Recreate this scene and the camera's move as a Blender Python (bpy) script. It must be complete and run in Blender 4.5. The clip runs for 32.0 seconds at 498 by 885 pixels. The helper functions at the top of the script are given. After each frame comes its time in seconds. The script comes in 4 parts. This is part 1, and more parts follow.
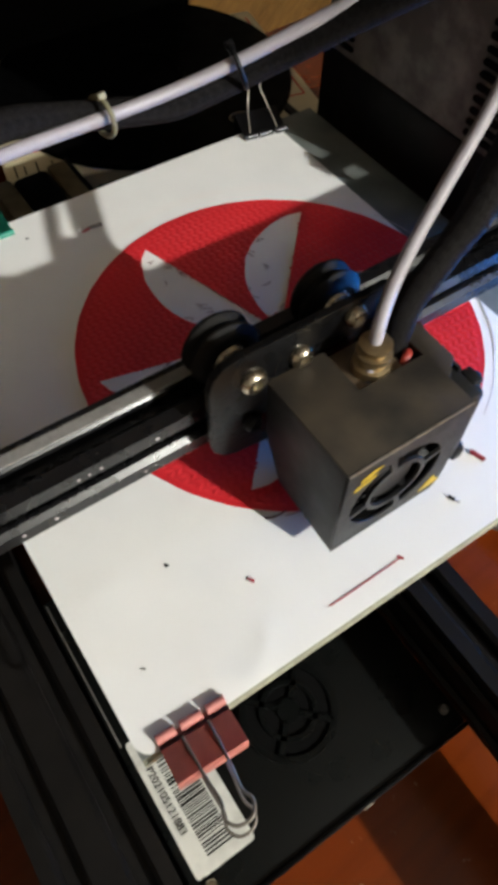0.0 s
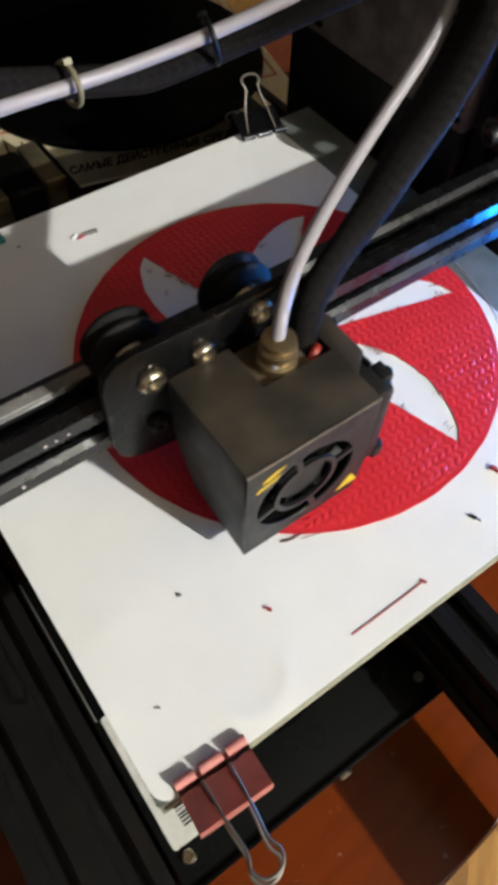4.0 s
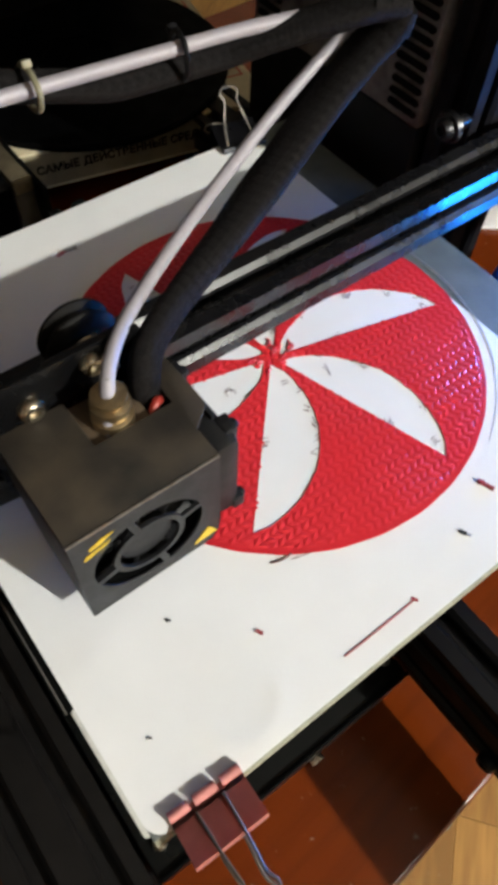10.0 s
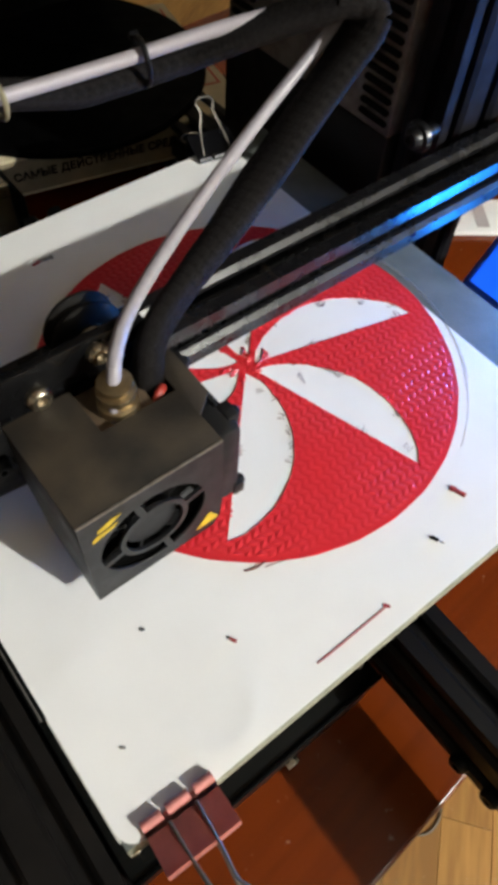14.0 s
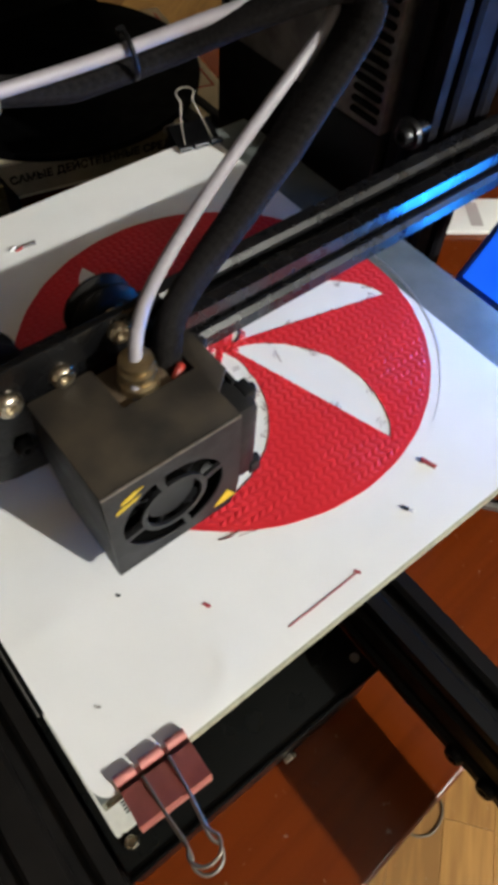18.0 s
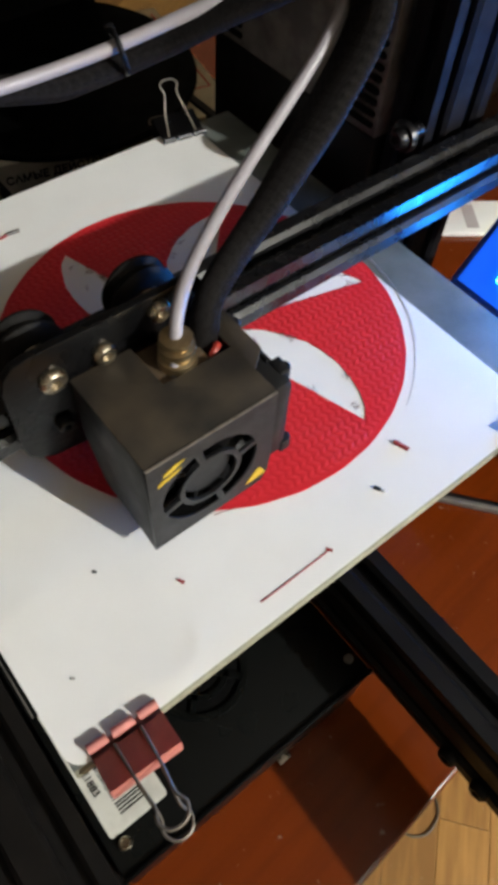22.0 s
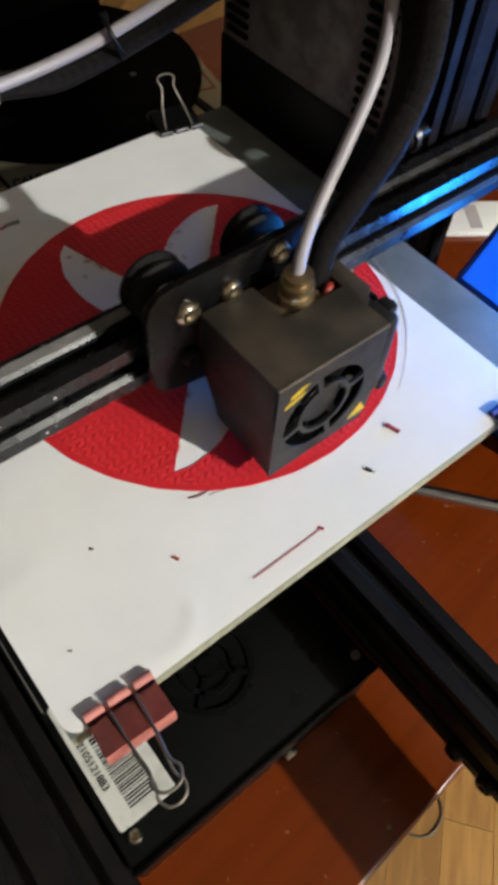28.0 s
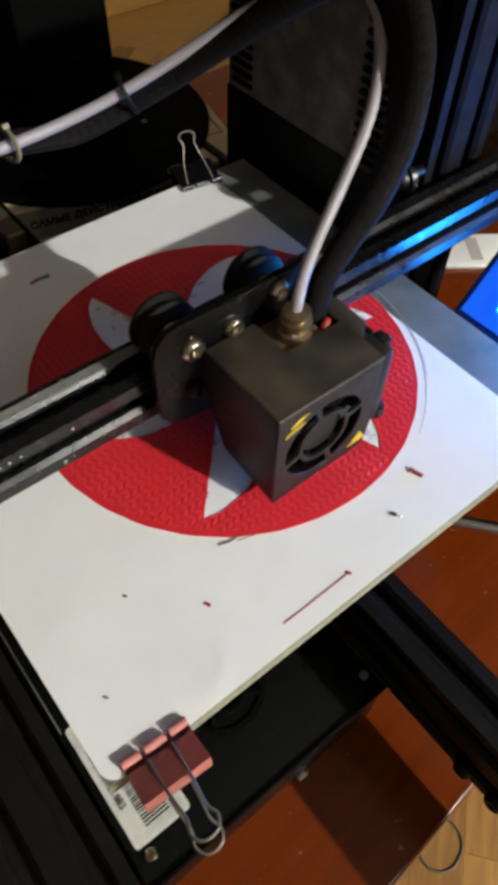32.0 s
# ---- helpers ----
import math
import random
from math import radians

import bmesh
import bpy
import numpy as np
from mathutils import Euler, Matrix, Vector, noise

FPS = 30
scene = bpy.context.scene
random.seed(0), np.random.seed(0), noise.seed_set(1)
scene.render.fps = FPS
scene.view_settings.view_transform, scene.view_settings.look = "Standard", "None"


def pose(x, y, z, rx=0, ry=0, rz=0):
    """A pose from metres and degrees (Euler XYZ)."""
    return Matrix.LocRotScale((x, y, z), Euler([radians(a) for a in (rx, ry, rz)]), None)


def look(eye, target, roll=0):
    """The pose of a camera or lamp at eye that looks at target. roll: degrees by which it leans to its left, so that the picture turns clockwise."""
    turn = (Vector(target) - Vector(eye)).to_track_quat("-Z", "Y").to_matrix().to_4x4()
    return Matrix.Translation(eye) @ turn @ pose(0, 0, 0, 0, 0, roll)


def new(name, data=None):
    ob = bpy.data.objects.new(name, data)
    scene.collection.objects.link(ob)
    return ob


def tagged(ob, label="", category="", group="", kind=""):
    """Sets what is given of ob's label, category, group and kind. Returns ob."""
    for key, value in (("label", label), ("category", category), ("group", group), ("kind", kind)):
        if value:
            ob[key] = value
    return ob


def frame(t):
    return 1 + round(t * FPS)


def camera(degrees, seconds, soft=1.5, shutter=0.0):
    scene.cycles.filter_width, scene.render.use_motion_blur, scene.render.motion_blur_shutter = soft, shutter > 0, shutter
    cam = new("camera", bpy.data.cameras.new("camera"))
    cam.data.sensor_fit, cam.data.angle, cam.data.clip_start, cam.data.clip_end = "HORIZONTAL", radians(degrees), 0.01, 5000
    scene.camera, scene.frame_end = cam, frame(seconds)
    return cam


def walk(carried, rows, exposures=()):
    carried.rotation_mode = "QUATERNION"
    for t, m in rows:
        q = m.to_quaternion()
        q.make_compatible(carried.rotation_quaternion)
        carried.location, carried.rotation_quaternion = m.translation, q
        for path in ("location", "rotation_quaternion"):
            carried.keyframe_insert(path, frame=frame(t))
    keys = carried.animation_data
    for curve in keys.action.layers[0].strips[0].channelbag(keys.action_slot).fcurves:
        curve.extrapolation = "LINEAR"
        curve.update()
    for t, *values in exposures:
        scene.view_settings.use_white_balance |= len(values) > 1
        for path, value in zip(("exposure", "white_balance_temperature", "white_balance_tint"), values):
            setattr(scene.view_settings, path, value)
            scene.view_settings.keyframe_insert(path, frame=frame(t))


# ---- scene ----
cam = camera(39.35, 32.0, soft=5.3, shutter=0.7)
PATH = [
    (0.0, (-0.1223, -0.1106, 0.2150), (-0.0276, 0.0235, -0.0361), 1.54),
    (0.5, (-0.1241, -0.1126, 0.2132), (-0.0298, 0.0216, -0.0380), 1.40),
    (1.0, (-0.1254, -0.1136, 0.2113), (-0.0303, 0.0192, -0.0404), 1.74),
    (1.5, (-0.1249, -0.1147, 0.2105), (-0.0290, 0.0172, -0.0413), 1.80),
    (2.0, (-0.1253, -0.1169, 0.2107), (-0.0281, 0.0155, -0.0404), 2.18),
    (2.5, (-0.1235, -0.1159, 0.2104), (-0.0262, 0.0143, -0.0418), 2.58),
    (4.5, (-0.1225, -0.1209, 0.2092), (-0.0219, 0.0075, -0.0426), 2.94),
    (5.0, (-0.1213, -0.1220, 0.2100), (-0.0200, 0.0055, -0.0419), 3.23),
    (5.5, (-0.1192, -0.1226, 0.2111), (-0.0169, 0.0048, -0.0405), 3.32),
    (6.0, (-0.1204, -0.1236, 0.2094), (-0.0179, 0.0035, -0.0423), 3.20),
    (6.5, (-0.1199, -0.1258, 0.2099), (-0.0171, 0.0014, -0.0416), 2.97),
    (7.0, (-0.1208, -0.1260, 0.2099), (-0.0178, 0.0009, -0.0417), 3.05),
    (7.5, (-0.1210, -0.1258, 0.2106), (-0.0177, 0.0007, -0.0410), 3.24),
    (8.0, (-0.1202, -0.1254, 0.2111), (-0.0156, 0.0009, -0.0401), 3.77),
    (8.5, (-0.1194, -0.1262, 0.2104), (-0.0148, -0.0003, -0.0411), 3.61),
    (9.0, (-0.1192, -0.1271, 0.2095), (-0.0154, -0.0011, -0.0422), 3.23),
    (9.5, (-0.1193, -0.1279, 0.2093), (-0.0152, -0.0021, -0.0423), 3.13),
    (10.0, (-0.1198, -0.1285, 0.2103), (-0.0141, -0.0029, -0.0408), 3.51),
    (10.5, (-0.1183, -0.1288, 0.2118), (-0.0112, -0.0036, -0.0389), 3.97),
    (11.0, (-0.1183, -0.1290, 0.2123), (-0.0096, -0.0041, -0.0379), 4.49),
    (11.5, (-0.1179, -0.1306, 0.2121), (-0.0095, -0.0055, -0.0382), 4.00),
    (12.0, (-0.1178, -0.1309, 0.2113), (-0.0096, -0.0060, -0.0390), 3.87),
    (12.5, (-0.1186, -0.1336, 0.2147), (-0.0101, -0.0082, -0.0353), 3.62),
    (13.0, (-0.1163, -0.1313, 0.2103), (-0.0071, -0.0077, -0.0403), 4.22),
    (13.5, (-0.1161, -0.1312, 0.2119), (-0.0057, -0.0080, -0.0384), 4.71),
    (15.5, (-0.1168, -0.1380, 0.2136), (-0.0034, -0.0133, -0.0345), 4.42),
    (16.0, (-0.1154, -0.1382, 0.2144), (-0.0010, -0.0142, -0.0337), 4.87),
    (16.5, (-0.1154, -0.1377, 0.2145), (-0.0011, -0.0134, -0.0335), 4.89),
    (17.0, (-0.1159, -0.1384, 0.2135), (-0.0022, -0.0140, -0.0347), 4.54),
    (17.5, (-0.1172, -0.1377, 0.2124), (-0.0040, -0.0129, -0.0358), 4.36),
    (18.0, (-0.1170, -0.1368, 0.2122), (-0.0048, -0.0121, -0.0365), 4.24),
    (18.5, (-0.1156, -0.1375, 0.2123), (-0.0027, -0.0136, -0.0365), 4.54),
    (19.0, (-0.1156, -0.1373, 0.2139), (-0.0014, -0.0139, -0.0345), 5.04),
    (19.5, (-0.1156, -0.1369, 0.2124), (-0.0027, -0.0129, -0.0363), 4.54),
    (20.0, (-0.1162, -0.1371, 0.2118), (-0.0042, -0.0130, -0.0373), 4.18),
    (20.5, (-0.1166, -0.1387, 0.2122), (-0.0037, -0.0143, -0.0363), 4.23),
    (21.0, (-0.1173, -0.1383, 0.2124), (-0.0045, -0.0136, -0.0361), 4.22),
    (21.5, (-0.1152, -0.1384, 0.2132), (-0.0023, -0.0140, -0.0353), 4.37),
    (22.0, (-0.1161, -0.1372, 0.2131), (-0.0030, -0.0132, -0.0356), 4.68),
    (22.5, (-0.1182, -0.1395, 0.2157), (-0.0034, -0.0137, -0.0312), 4.57),
    (23.0, (-0.1186, -0.1400, 0.2151), (-0.0044, -0.0142, -0.0321), 4.36),
    (23.5, (-0.1193, -0.1405, 0.2153), (-0.0048, -0.0146, -0.0318), 4.32),
    (24.0, (-0.1199, -0.1398, 0.2145), (-0.0058, -0.0138, -0.0327), 4.28),
    (24.5, (-0.1195, -0.1395, 0.2154), (-0.0047, -0.0139, -0.0317), 4.57),
    (25.0, (-0.1190, -0.1392, 0.2161), (-0.0037, -0.0135, -0.0307), 4.70),
    (25.5, (-0.1190, -0.1396, 0.2147), (-0.0044, -0.0139, -0.0325), 4.45),
    (27.5, (-0.1199, -0.1407, 0.2176), (-0.0049, -0.0158, -0.0297), 4.77),
    (28.0, (-0.1195, -0.1381, 0.2140), (-0.0067, -0.0130, -0.0342), 4.34),
    (28.5, (-0.1198, -0.1393, 0.2138), (-0.0068, -0.0143, -0.0343), 4.28),
    (29.0, (-0.1209, -0.1392, 0.2137), (-0.0077, -0.0144, -0.0346), 4.45),
    (29.5, (-0.1211, -0.1391, 0.2135), (-0.0080, -0.0142, -0.0347), 4.39),
    (30.0, (-0.1217, -0.1398, 0.2166), (-0.0073, -0.0145, -0.0308), 4.71),
    (30.5, (-0.1217, -0.1406, 0.2201), (-0.0071, -0.0114, -0.0252), 3.87),
    (31.0, (-0.1216, -0.1415, 0.2192), (-0.0086, -0.0103, -0.0257), 3.06),
    (31.5, (-0.1224, -0.1440, 0.2219), (-0.0086, -0.0078, -0.0200), 1.92),
    (32.0, (-0.1233, -0.1455, 0.2231), (-0.0083, -0.0083, -0.0176), 1.87),
]
walk(cam, [(t, look(e, g, r)) for t, e, g, r in PATH], [(0.0, 0.10), (12.0, 0.12), (16.0, -0.02), (22.0, -0.06), (32.0, -0.14)])

# travel of the heated bed along y and of the hot end along x, metres
BED = [(0.0, 0.0427), (0.5, 0.0436), (1.0, 0.0426), (1.5, 0.0437), (2.0, 0.0243), (2.5, 0.0193), (4.5, 0.0167), (5.0, 0.0158), (5.5, 0.0153), (6.0, 0.0077), (6.5, 0.0083), (7.0, 0.0076), (7.5, 0.0081), (8.0, 0.0050), (8.5, 0.0056), (9.0, 0.0049), (9.5, 0.0054), (10.0, 0.0029), (10.5, 0.0027), (11.0, 0.0026), (11.5, 0.0024), (12.0, 0.0027), (12.5, -0.0002), (13.0, 0.0000), (13.5, 0.0000), (15.5, 0.0102), (16.0, 0.0094), (16.5, 0.0103), (17.0, 0.0095), (17.5, 0.0128), (18.0, 0.0124), (18.5, 0.0126), (19.0, 0.0126), (19.5, 0.0196), (20.0, 0.0203), (20.5, 0.0209), (21.0, 0.0229), (21.5, 0.0235), (22.0, 0.0232), (22.5, 0.0397), (23.0, 0.0398), (23.5, 0.0388), (24.0, 0.0389), (24.5, 0.0372), (25.0, 0.0362), (25.5, 0.0363), (27.5, 0.0339), (28.0, 0.0314), (28.5, 0.0312), (29.0, 0.0286), (29.5, 0.0287), (30.0, 0.0260), (30.5, 0.0257), (31.0, 0.0235), (31.5, 0.0228), (32.0, 0.0201)]
HOT = [(0.00, 0.0235), (0.50, 0.0100), (1.00, -0.0032), (1.50, -0.0145), (2.00, -0.0306), (2.20, -0.0345), (2.50, -0.0272), (3.70, 0.0050), (4.50, -0.0168), (5.00, -0.0298), (5.50, -0.0352), (5.75, -0.0415), (6.00, -0.0356), (6.50, -0.0220), (7.00, -0.0086), (7.50, 0.0045), (7.85, 0.0140), (8.00, 0.0115), (8.50, -0.0020), (9.00, -0.0151), (9.50, -0.0289), (10.00, -0.0398), (10.10, -0.0405), (10.50, -0.0269), (11.00, -0.0137), (11.50, -0.0002), (12.00, 0.0133), (12.25, 0.0195), (12.50, 0.0133), (13.00, -0.0000), (13.50, -0.0136), (14.00, -0.0280), (15.40, 0.0105), (15.50, 0.0097), (16.00, -0.0034), (16.50, -0.0165), (17.00, -0.0302), (17.25, -0.0365), (17.50, -0.0323), (18.00, -0.0187), (18.50, -0.0053), (19.00, 0.0072), (19.50, 0.0016), (20.00, -0.0090), (20.50, -0.0226), (21.00, -0.0299), (21.50, -0.0158), (22.00, -0.0031), (22.50, 0.0002), (23.00, 0.0145), (23.50, 0.0279), (24.00, 0.0437), (24.50, 0.0521), (25.00, 0.0388), (25.50, 0.0281), (26.00, 0.0145), (27.40, 0.0536), (27.50, 0.0522), (28.00, 0.0402), (28.50, 0.0294), (29.00, 0.0315), (29.50, 0.0448), (30.00, 0.0454), (30.50, 0.0319), (31.00, 0.0345), (31.50, 0.0480), (32.00, 0.0386)]

# ---------------------------------------------------------------- light
world = bpy.data.worlds.new("room_air")
world.use_nodes = True
world.node_tree.nodes["Background"].inputs[0].default_value = (0.5, 0.45, 0.4, 1)
world.node_tree.nodes["Background"].inputs[1].default_value = 0.006
scene.world = world
LAMP = Vector((0.80, -2.45, 1.28))     # the glowing globe under the ceiling
LAMP_POWER = 23300.0
SCREEN_POWER = 50.0


# ---------------------------------------------------------------- materials
def mat(name, color, rough=0.5, metal=0.0, spots=0.0, scale=200.0, bump=0.0, bscale=600.0, dark=None, coat=0.0, spec=0.5, low=0.75, high=1.25):
    """A surface with stains at one scale, grain at another, and fine relief."""
    m = bpy.data.materials.new(name)
    m.use_nodes = True
    nt = m.node_tree
    b = nt.nodes["Principled BSDF"]
    b.inputs["Roughness"].default_value, b.inputs["Metallic"].default_value = rough, metal
    b.inputs["Specular IOR Level"].default_value = spec
    b.inputs["Coat Weight"].default_value = coat
    b.inputs["Base Color"].default_value = (*color, 1)
    co = nt.nodes.new("ShaderNodeTexCoord")
    if spots:
        n1 = nt.nodes.new("ShaderNodeTexNoise")
        n1.inputs["Scale"].default_value, n1.inputs["Detail"].default_value = scale, 6
        n2 = nt.nodes.new("ShaderNodeTexNoise")
        n2.inputs["Scale"].default_value, n2.inputs["Detail"].default_value = scale * 0.13, 3
        nt.links.new(co.outputs["Object"], n1.inputs["Vector"])
        nt.links.new(co.outputs["Object"], n2.inputs["Vector"])
        add = nt.nodes.new("ShaderNodeMath")
        add.operation = "ADD"
        nt.links.new(n1.outputs[0], add.inputs[0])
        nt.links.new(n2.outputs[0], add.inputs[1])
        ramp = nt.nodes.new("ShaderNodeMapRange")
        ramp.inputs[1].default_value, ramp.inputs[2].default_value = low, high
        nt.links.new(add.outputs[0], ramp.inputs[0])
        mix = nt.nodes.new("ShaderNodeMix")
        mix.data_type = "RGBA"
        d = dark if dark else tuple(c * (1 - spots) for c in color)
        mix.inputs["A"].default_value, mix.inputs["B"].default_value = (*d, 1), (*color, 1)
        nt.links.new(ramp.outputs[0], mix.inputs["Factor"])
        nt.links.new(mix.outputs["Result"], b.inputs["Base Color"])
        rr = nt.nodes.new("ShaderNodeMapRange")
        rr.inputs[3].default_value, rr.inputs[4].default_value = min(1, rough + 0.12), max(0.03, rough - 0.08)
        nt.links.new(add.outputs[0], rr.inputs[0])
        rr.inputs[1].default_value, rr.inputs[2].default_value = 0.75, 1.25
        nt.links.new(rr.outputs[0], b.inputs["Roughness"])
    if bump:
        n3 = nt.nodes.new("ShaderNodeTexNoise")
        n3.inputs["Scale"].default_value, n3.inputs["Detail"].default_value = bscale, 4
        nt.links.new(co.outputs["Object"], n3.inputs["Vector"])
        bp = nt.nodes.new("ShaderNodeBump")
        bp.inputs["Strength"].default_value, bp.inputs["Distance"].default_value = bump, 0.0006
        nt.links.new(n3.outputs[0], bp.inputs["Height"])
        nt.links.new(bp.outputs[0], b.inputs["Normal"])
    return m


def math_node(nt, op, a, b=None):
    n = nt.nodes.new("ShaderNodeMath")
    n.operation = op
    for i, v in enumerate((a, b)):
        if v is None:
            continue
        if isinstance(v, (int, float)):
            n.inputs[i].default_value = v
        else:
            nt.links.new(v, n.inputs[i])
    return n.outputs[0]


def glow(name, color, power):
    m = bpy.data.materials.new(name)
    m.use_nodes = True
    b = m.node_tree.nodes["Principled BSDF"]
    b.inputs["Base Color"].default_value = (*color, 1)
    b.inputs["Emission Color"].default_value, b.inputs["Emission Strength"].default_value = (*color, 1), power
    return m


ALU = mat("black_anodised", (0.0065, 0.0065, 0.0075), 0.30, 0.0, 0.5, 160, 0.1, 1500, spec=0.4)
BEAMM = mat("smooth_black_anodised", (0.0060, 0.0060, 0.0070), 0.27, 0.0, 0.25, 160, 0.05, 1500, spec=0.5)
RAIL = mat("worn_black_anodised", (0.0100, 0.0090, 0.0085), 0.42, 0.0, 0.7, 110, 0.1, 1500, spec=0.22)
DULL = mat("dull_black_anodised", (0.0085, 0.0085, 0.0110), 0.7, 0.0, 0.5, 160, 0.1, 1500, spec=0.06)
BLACK = mat("black_painted_steel", (0.0030, 0.0031, 0.0031), 0.34, 0.0, 0.5, 130, 0.15, 900, spec=0.10)
SHROUD = mat("black_sheet_metal", (0.0105, 0.0105, 0.0118), 0.46, 0.0, 0.4, 110, 0.2, 1400, spec=0.32)
DUSTY = mat("dusty_black_sheet_metal", (0.017, 0.0155, 0.0145), 0.52, 0.0, 0.4, 60, 0.2, 1400, dark=(0.054, 0.042, 0.029), spec=0.24, low=0.76, high=1.14)
PLATEM = mat("glossy_black_plate", (0.0032, 0.0032, 0.0036), 0.24, 0.0, 0.5, 90, 0.3, 500, spec=0.2)
WHEELM = mat("scuffed_black_wheel", (0.0085, 0.0075, 0.0065), 0.55, 0.0, 0.5, 120, 0.3, 900, spec=0.12)
BOXM = mat("smudged_black_steel", (0.0042, 0.0048, 0.0046), 0.30, 0.0, 0.7, 45, 0.15, 900, dark=(0.0018, 0.0020, 0.0020), spec=0.17)
# corner clip: the display's blue light on it is part of the colour
BLUECLIP = mat("blue_enamel", (0.012, 0.030, 0.22), 0.35, 0, 0.3, 200)
SPOOLM = mat("deep_black_plastic", (0.0013, 0.0013, 0.0014), 0.5, 0, 0.3, 90, 0.1, 900, spec=0.04)
WIRE = mat("dull_steel_wire", (0.20, 0.18, 0.15), 0.42, 0.55, 0.3, 300)
EDGE_SHINE = mat("worn_metal_edge", (0.30, 0.28, 0.26), 0.35, 0.8, 0.6, 220)
SINKTOP = mat("brown_tarnished_metal", (0.16, 0.115, 0.075), 0.4, 0.5, 0.4, 200)
PLASTIC = mat("black_plastic", (0.0040, 0.0040, 0.0048), 0.45, 0, 0.4, 150, 0.2, 1200, spec=0.2)
RUBBER = mat("black_rubber", (0.0040, 0.0040, 0.0038), 0.75, 0, 0.4, 300, 0.3, 2500, spec=0.02)
SLEEVE = mat("braided_sleeve", (0.0135, 0.0120, 0.0120), 0.75, 0, 0.7, 900, 0.8, 1700, spec=0.06)
PTFE = mat("milky_tube", (0.27, 0.25, 0.272), 0.4, spec=0.35)
STEEL = mat("bright_steel", (0.62, 0.55, 0.43), 0.25, 1.0, 0.3, 300, 0.1, 2000)
BRASS = mat("dull_brass", (0.52, 0.40, 0.23), 0.40, 1.0, 0.4, 300, 0.1, 2000)
PSUGREY = mat("dull_grey_metal", (0.165, 0.15, 0.14), 0.5, 0.3, 0.5, 90, 0.2, 900, low=0.80, high=1.05)
HEATWIRE = mat("dark_red_wire", (0.26, 0.022, 0.015), 0.5)
ENDCAP = mat("dull_brassy_metal", (0.17, 0.14, 0.09), 0.38, 0.5, 0.4, 120, 0.1, 900)
BELTM = mat("pale_belt", (0.24, 0.23, 0.22), 0.6, 0, 0.3, 400)
ZINC = mat("dull_zinc", (0.30, 0.28, 0.26), 0.45, 0.7, 0.35, 90, 0.2, 900)
PAPER = mat("white_paper", (0.80, 0.80, 0.785), 0.6, 0, 0.06, 40, 0.12, 60)
BEDGREY = mat("worn_grey_bed_surface", (0.155, 0.165, 0.160), 0.5, 0, 0.5, 45, 0.2, 900, dark=(0.075, 0.090, 0.080))
BEDEDGE = mat("greenish_bed_edge", (0.36, 0.36, 0.27), 0.5, 0, 0.35, 260)
PINK = mat("pink_enamel", (0.56, 0.20, 0.175), 0.45, 0, 0.2, 220)
NAVY = mat("dark_enamel", (0.010, 0.010, 0.012), 0.35, 0, 0.3, 200)
GREEN = mat("green_enamel", (0.02, 0.25, 0.17), 0.4, 0, 0.2, 200)
YELLOW = mat("yellow_print", (0.55, 0.38, 0.02), 0.5, 0, 0.2, 400)
LABEL = mat("white_sticker", (0.62, 0.62, 0.57), 0.4, 0, 0.30, 140, low=0.70, high=1.10)
INK = mat("black_ink", (0.003, 0.003, 0.003), 0.7, spec=0.05)
REDINK = mat("red_ink", (0.45, 0.02, 0.015), 0.5)
REDHEAT = mat("red_heat_sink", (0.50, 0.035, 0.02), 0.35, 0.5, 0.3, 300)
BOOK = mat("book_paper", (0.55, 0.47, 0.30), 0.6, 0, 0.2, 60)
# browner than the cover: the shade on the spine is put into the colour
SPINEM = mat("soiled_book_spine", (0.25, 0.205, 0.125), 0.6, 0, 0.4, 60)
COVER = mat("cream_book_cover", (0.60, 0.52, 0.34), 0.5, 0, 0.2, 50)
TIE = mat("yellowed_zip_tie", (0.20, 0.18, 0.11), 0.5, 0, 0.2, 400)
WALLM = mat("wall_paint", (0.13, 0.115, 0.09), 0.8, 0, 0.12, 6, 0.2, 80)
CEILM = mat("ceiling_paint", (0.24, 0.23, 0.21), 0.9, 0, 0.05, 4)
# display case: the screen's blue light is put into its base colour
BLUEBOX = mat("blue_plastic", (0.03, 0.09, 0.45), 0.35, 0, 0.2, 120)
SCREENM = glow("lit_display", (0.016, 0.27, 1.0), SCREEN_POWER)
BEZELM = glow("lit_blue_bezel", (0.008, 0.13, 0.9), 0.7)
GLOBE = glow("glowing_globe", (0.985, 0.985, 0.925), LAMP_POWER)


